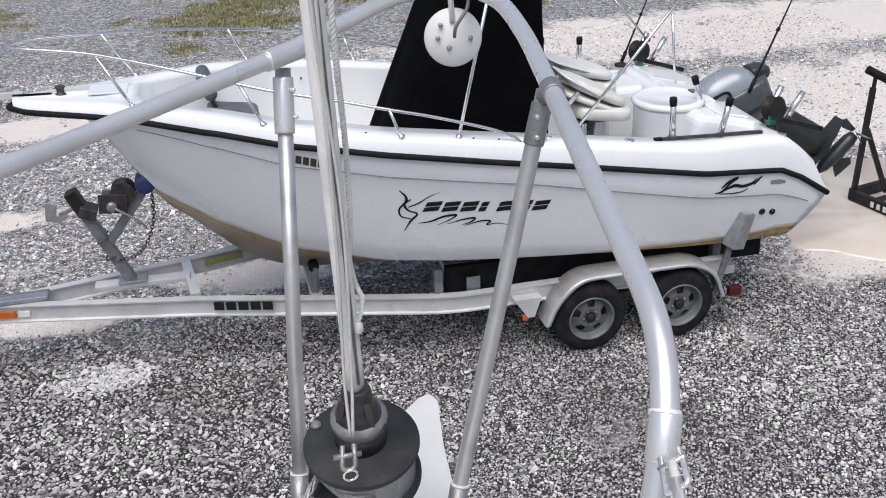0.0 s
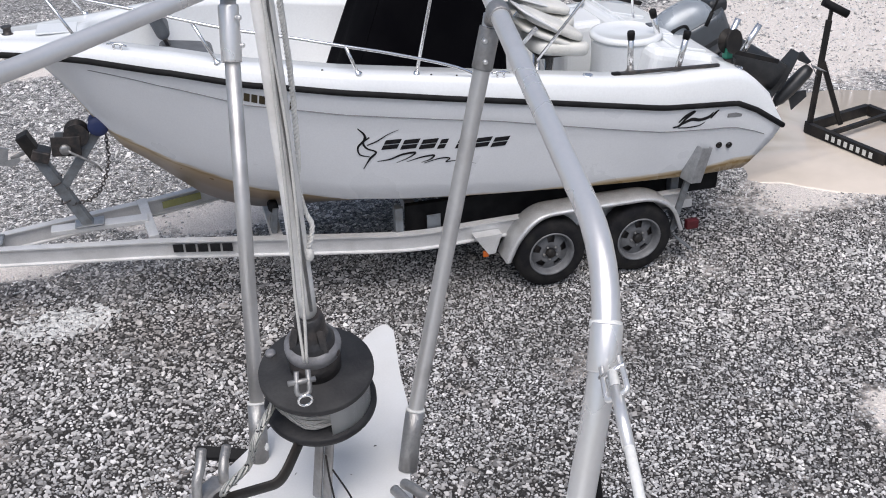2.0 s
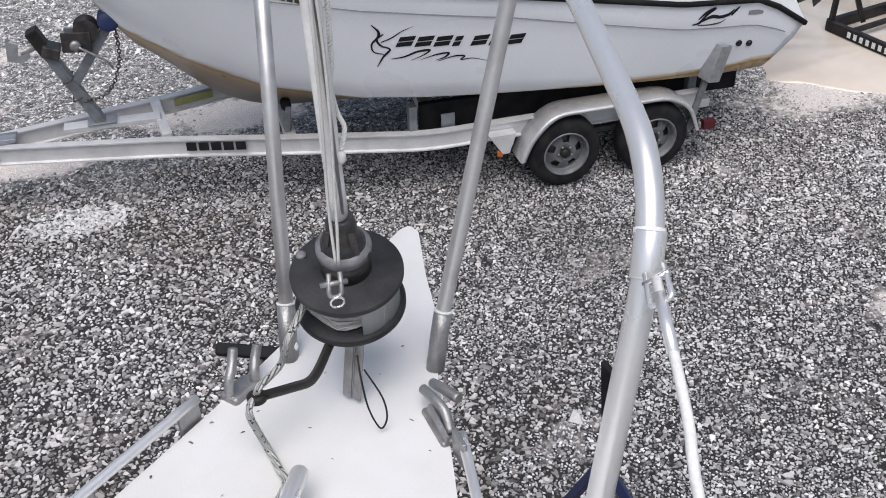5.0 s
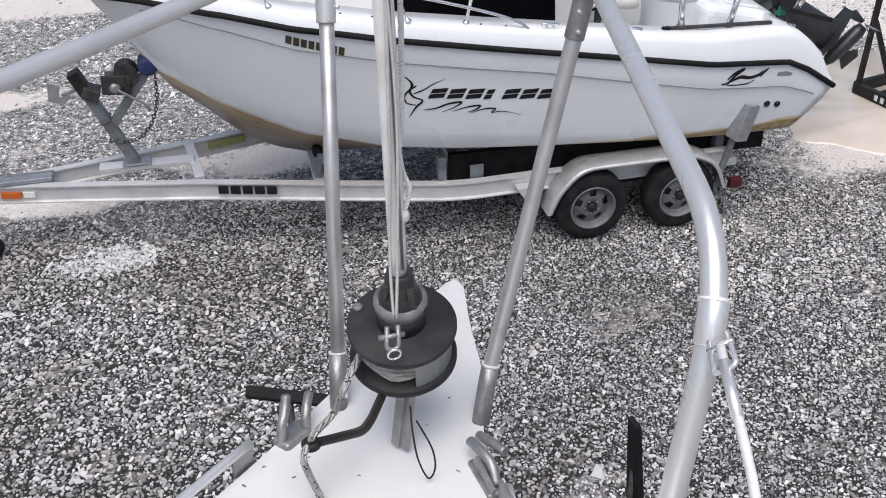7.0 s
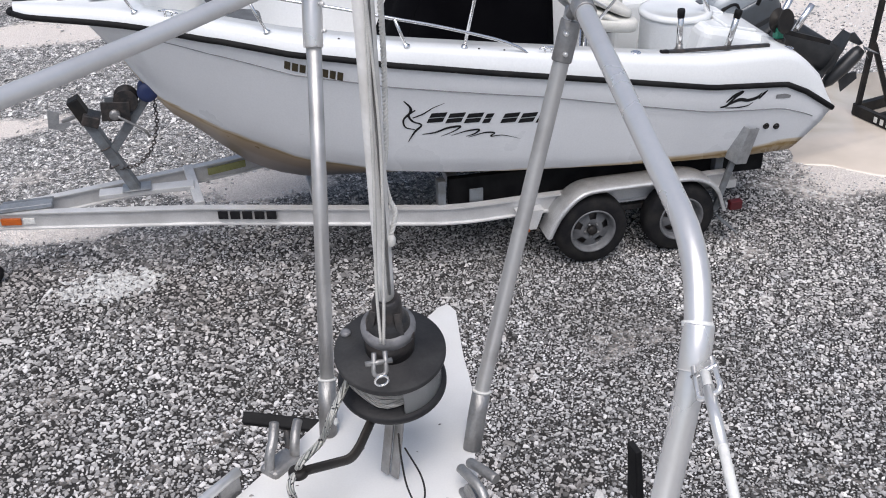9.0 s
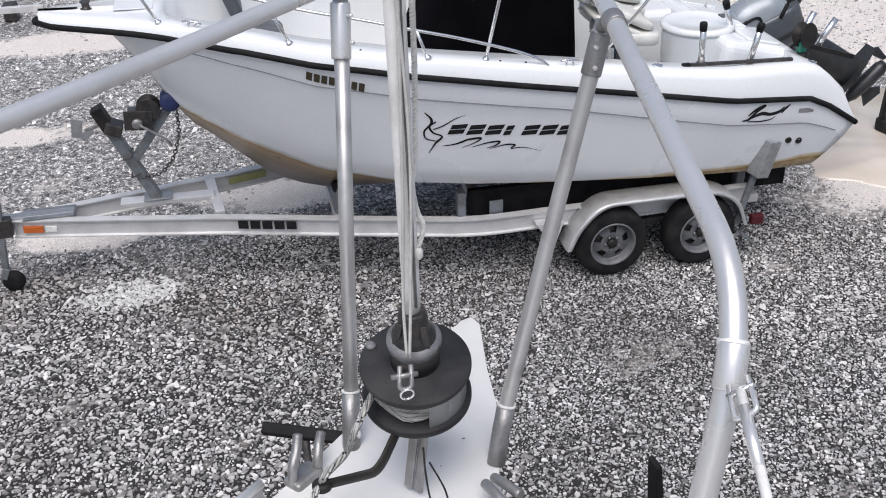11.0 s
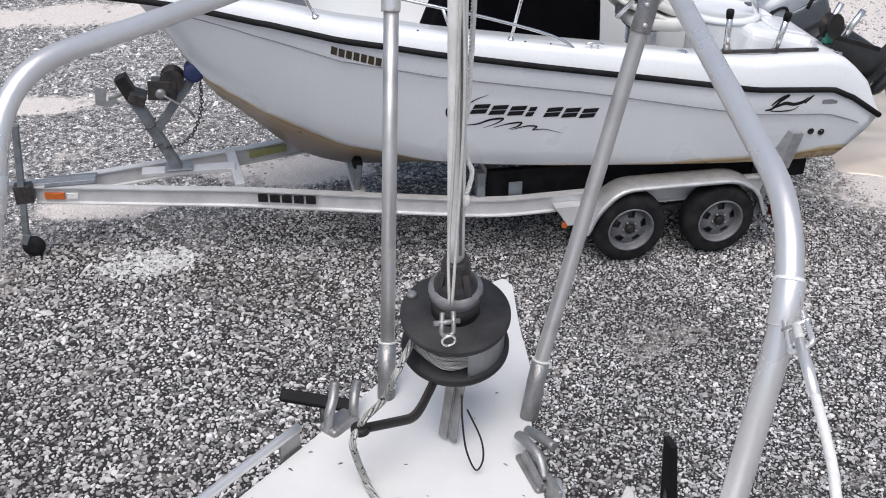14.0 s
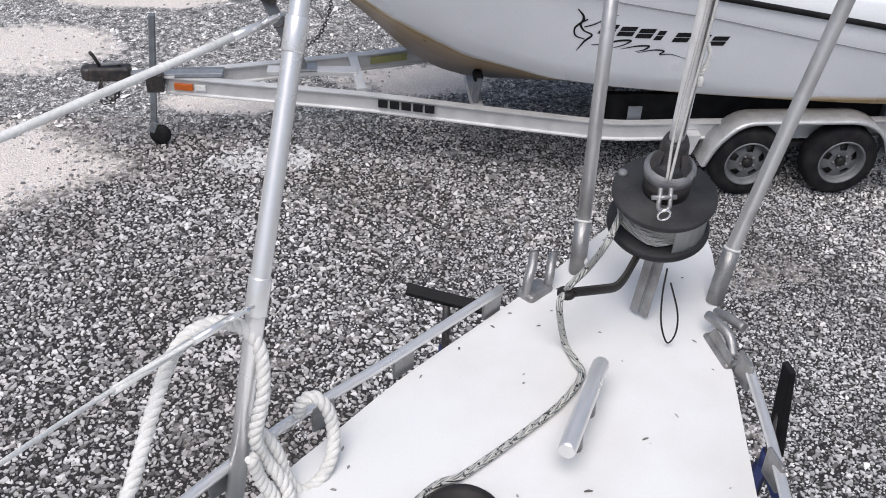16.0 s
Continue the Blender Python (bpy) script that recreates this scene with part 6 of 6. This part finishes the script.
def scatter(name, count, area, size, mat, seed, keep, label, lift=0.0):
    """Loose broken stones, six corners each, in one mesh."""
    rng = np.random.default_rng(seed)
    x0, x1, y0, y1 = area
    px, py = rng.uniform(x0, x1, count), rng.uniform(y0, y1, count)
    ok = np.array([keep(a0, b0) for a0, b0 in zip(px, py)])
    px, py = px[ok], py[ok]
    n = len(px)
    octa = np.array([(1, 0, 0), (-1, 0, 0), (0, 1, 0), (0, -1, 0), (0, 0, 1), (0, 0, -1)], float)
    s = size * np.exp(rng.normal(0, 0.38, n))
    V = (octa[None] * rng.uniform(0.7, 1.2, (n, 6, 1)) + rng.normal(0, 0.28, (n, 6, 3))) * (s[:, None] * np.stack([rng.uniform(0.9, 1.5, n), rng.uniform(0.7, 1.1, n), rng.uniform(0.35, 0.7, n)], 1))[:, None]
    a, b = rng.uniform(0, 2 * math.pi, n), rng.normal(0, 0.4, n)
    ca, sa, cb, sb = np.cos(a)[:, None], np.sin(a)[:, None], np.cos(b)[:, None], np.sin(b)[:, None]
    X, Yv, Zv = V[..., 0], V[..., 1], V[..., 2]
    X, Zv = X * cb - Zv * sb, X * sb + Zv * cb
    X, Yv = X * ca - Yv * sa, X * sa + Yv * ca
    bed = np.array([ground_height(a0, b0) for a0, b0 in zip(px, py)])
    V = np.stack([X + px[:, None], Yv + py[:, None], Zv + (s * 0.3 + bed + lift)[:, None]], -1).reshape(-1, 3)
    tri = np.array([(0, 2, 4), (2, 1, 4), (1, 3, 4), (3, 0, 4), (2, 0, 5), (1, 2, 5), (3, 1, 5), (0, 3, 5)])
    F = (tri[None] + 6 * np.arange(n)[:, None, None]).reshape(-1)
    me = bpy.data.meshes.new(name)
    me.vertices.add(len(V))
    me.vertices.foreach_set("co", V.reshape(-1))
    me.loops.add(len(F))
    me.loops.foreach_set("vertex_index", F)
    me.polygons.add(len(F) // 3)
    me.polygons.foreach_set("loop_start", np.arange(0, len(F), 3))
    me.update(calc_edges=True)
    me.polygons.foreach_set("use_smooth", np.zeros(len(F) // 3, bool))
    me.materials.append(mat)
    ob = new(name, me)
    return tagged(ob, label, "gravel", kind="stuff")


def bare(x, y):
    """How strongly the gravel is worn to sand there, 0 to 1."""
    s = 0.0
    for cx, cy, rx, ry in BARE:
        s = max(s, 1.3 - ((x - cx) / rx) ** 2 - ((y - cy) / ry) ** 2)
    return s + 0.55 * noise.noise((x * 1.7, y * 1.7, 3.0))


def stony(x, y):
    return not inside(x, y, PUDDLE) and bare(x, y) < 0.25 + 0.9 * random.random()


def chips(name, area, step, mat, seed, keep, label):
    """Broken stones lying side by side: each a flat five-cornered chip, turned and tilted at random, with a dark gap round it."""
    rng = np.random.default_rng(seed)
    x0, x1, y0, y1 = area
    gx, gy = np.meshgrid(np.arange(x0, x1, step), np.arange(y0, y1, step * 0.87))
    gx = gx + (np.arange(gx.shape[0]) % 2)[:, None] * step / 2
    c = np.stack([gx + rng.uniform(-0.34, 0.34, gx.shape) * step, gy + rng.uniform(-0.34, 0.34, gx.shape) * step], -1).reshape(-1, 2)
    c = c[np.array([keep(a0, b0) for a0, b0 in c]) & (rng.random(len(c)) > 0.05)]
    n = len(c)
    s = step * 0.46 * np.clip(np.exp(rng.normal(0, 0.3, n)), 0.45, 1.8)
    ang = np.arange(5) * 2 * math.pi / 5 + rng.normal(0, 0.3, (n, 5))
    rad = rng.uniform(0.7, 1.2, (n, 5)) * s[:, None]
    wide = rng.uniform(1.0, 1.5, n)[:, None]
    px, py = np.cos(ang) * rad * wide, np.sin(ang) * rad / wide ** 0.6
    turn = rng.uniform(0, 2 * math.pi, n)[:, None]
    d = np.stack([px * np.cos(turn) - py * np.sin(turn), px * np.sin(turn) + py * np.cos(turn)], -1)
    shrink = rng.uniform(0.74, 0.97, (n, 5, 1))
    bed = np.array([ground_height(a0, b0) for a0, b0 in c])
    lean = rng.normal(0, 0.2, (n, 2))
    top = d * shrink
    zt = (bed + s * rng.uniform(0.18, 0.5, n))[:, None] + top[..., 0] * lean[:, 0, None] + top[..., 1] * lean[:, 1, None]
    zl = np.broadcast_to((bed - 0.004)[:, None], (n, 5))
    V = np.concatenate([np.concatenate([c[:, None] + d, zl[..., None]], 2), np.concatenate([c[:, None] + top, zt[..., None]], 2)], 1).reshape(-1, 3)
    faces = []
    for k in range(5):
        m = (k + 1) % 5
        faces += [(k, m, 5 + m), (k, 5 + m, 5 + k)]
    faces += [(5, 6, 7), (5, 7, 8), (5, 8, 9)]
    F = (np.array(faces)[None] + 10 * np.arange(n)[:, None, None]).reshape(-1)
    me = bpy.data.meshes.new(name)
    me.vertices.add(len(V))
    me.vertices.foreach_set("co", V.reshape(-1))
    me.loops.add(len(F))
    me.loops.foreach_set("vertex_index", F)
    me.polygons.add(len(F) // 3)
    me.polygons.foreach_set("loop_start", np.arange(0, len(F), 3))
    me.update(calc_edges=True)
    me.polygons.foreach_set("use_smooth", np.zeros(len(F) // 3, bool))
    me.materials.append(mat)
    return tagged(new(name, me), label, "gravel", kind="stuff")


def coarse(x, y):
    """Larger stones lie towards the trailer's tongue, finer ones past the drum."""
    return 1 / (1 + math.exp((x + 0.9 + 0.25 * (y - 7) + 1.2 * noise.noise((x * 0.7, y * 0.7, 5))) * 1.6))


def paler(x, y):
    """The stones grow paler towards the puddle's side."""
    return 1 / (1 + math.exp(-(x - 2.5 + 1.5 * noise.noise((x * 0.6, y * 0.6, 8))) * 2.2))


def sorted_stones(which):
    """Each spot belongs to one size and tone only."""
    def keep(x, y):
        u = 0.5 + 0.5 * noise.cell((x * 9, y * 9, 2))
        kind = "coarse" if u < coarse(x, y) else ("paler" if noise.cell((x * 7, y * 7, 4)) * 0.5 + 0.5 < paler(x, y) else "fine")
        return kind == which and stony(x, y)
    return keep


chips("loose_gravel", (-6.0, 2.6, 4.4, 10.6), 0.034, COARSESTONES, 3, sorted_stones("coarse"), "loose coarse broken grey limestone gravel")
chips("loose_gravel", (-4.6, 5.4, 4.4, 10.6), 0.0235, FINESTONES, 13, sorted_stones("fine"), "fine broken dark grey limestone gravel")
chips("loose_gravel", (-0.5, 5.4, 4.4, 10.6), 0.0265, PALESTONES, 23, sorted_stones("paler"), "loose pale grey limestone gravel")
scatter("fine_gravel", 40000, (-6.0, 5.4, 4.4, 10.6), 0.0065, DARKFINES, 7, stony, "dark stone fines between larger gravel")


def sparse(x, y):
    return not inside(x, y, PUDDLE) and bare(x, y) < 0.3 + (2.4 if x > 3 else 0.8) * random.random()


scatter("loose_gravel", 80000, (-8.5, 10, 10.4, 20), 0.0125, STONES, 4, sparse, "loose broken grey limestone gravel")
scatter("large_gravel", 130, (-4.7, 4.3, 4.5, 11.5), 0.025, STONES, 6, stony, "scattered larger pale limestone pieces")
CHALK = material("chalk_dust_stones", (0.62, 0.62, 0.615), 0.9, 0, (0.4, 0.4, 0.395), 8, 0.7, 90, 0.2, island=0.15)
scatter("chalky_gravel", 2600, (-3.6, -2.3, 9.4, 10.07), 0.015, CHALK, 5, lambda x, y: ((x + 2.93) / 0.5) ** 2 + ((y - 9.74) / 0.24) ** 2 + 0.8 * noise.noise((x * 9, y * 9, 1)) < 0.95 * random.random() + 0.15, "patch of gravel whitened by chalk dust", 0.007)


def grass():
    rng = np.random.default_rng(8)
    bm = bmesh.new()
    n = 0
    while n < 16000:
        x, y = rng.uniform(-7.5, 8.5), rng.uniform(19.8, 30)
        d = noise.noise((x * 0.35, y * 0.5, 7)) + 0.5 * noise.noise((x * 1.6, y * 1.6, 2)) + 0.12 - abs(x - 0.3) * 0.03 - (0.5 if y < 21.2 + 0.25 * abs(x - 1) else 0)
        if x > 3 and y > 22.5:
            d -= 0.3
        if d < 0.02 + 0.3 * rng.random():
            n += 0.25
            continue
        n += 1
        for k in range(5):
            a1, h = rng.uniform(0, 6.28), rng.uniform(0.015, 0.055)
            bx, by = x + rng.normal(0, 0.07), y + rng.normal(0, 0.07)
            w = 0.014
            v = [bm.verts.new((bx + w * math.sin(a1), by - w * math.cos(a1), -0.02)), bm.verts.new((bx - w * math.sin(a1), by + w * math.cos(a1), -0.02)), bm.verts.new((bx + 0.9 * h * math.cos(a1), by + 0.9 * h * math.sin(a1), h))]
            bm.faces.new(v)
    return tagged(part("grass", bm, GRASS), "sparse yellow-green grass growing through the gravel", "grass", kind="stuff")


GRASS = material("weedy_grass", (0.2, 0.2, 0.08), 0.7, 0, (0.28, 0.25, 0.13), 3, 0.8, 30, 0.0, island=0.4)
grass()
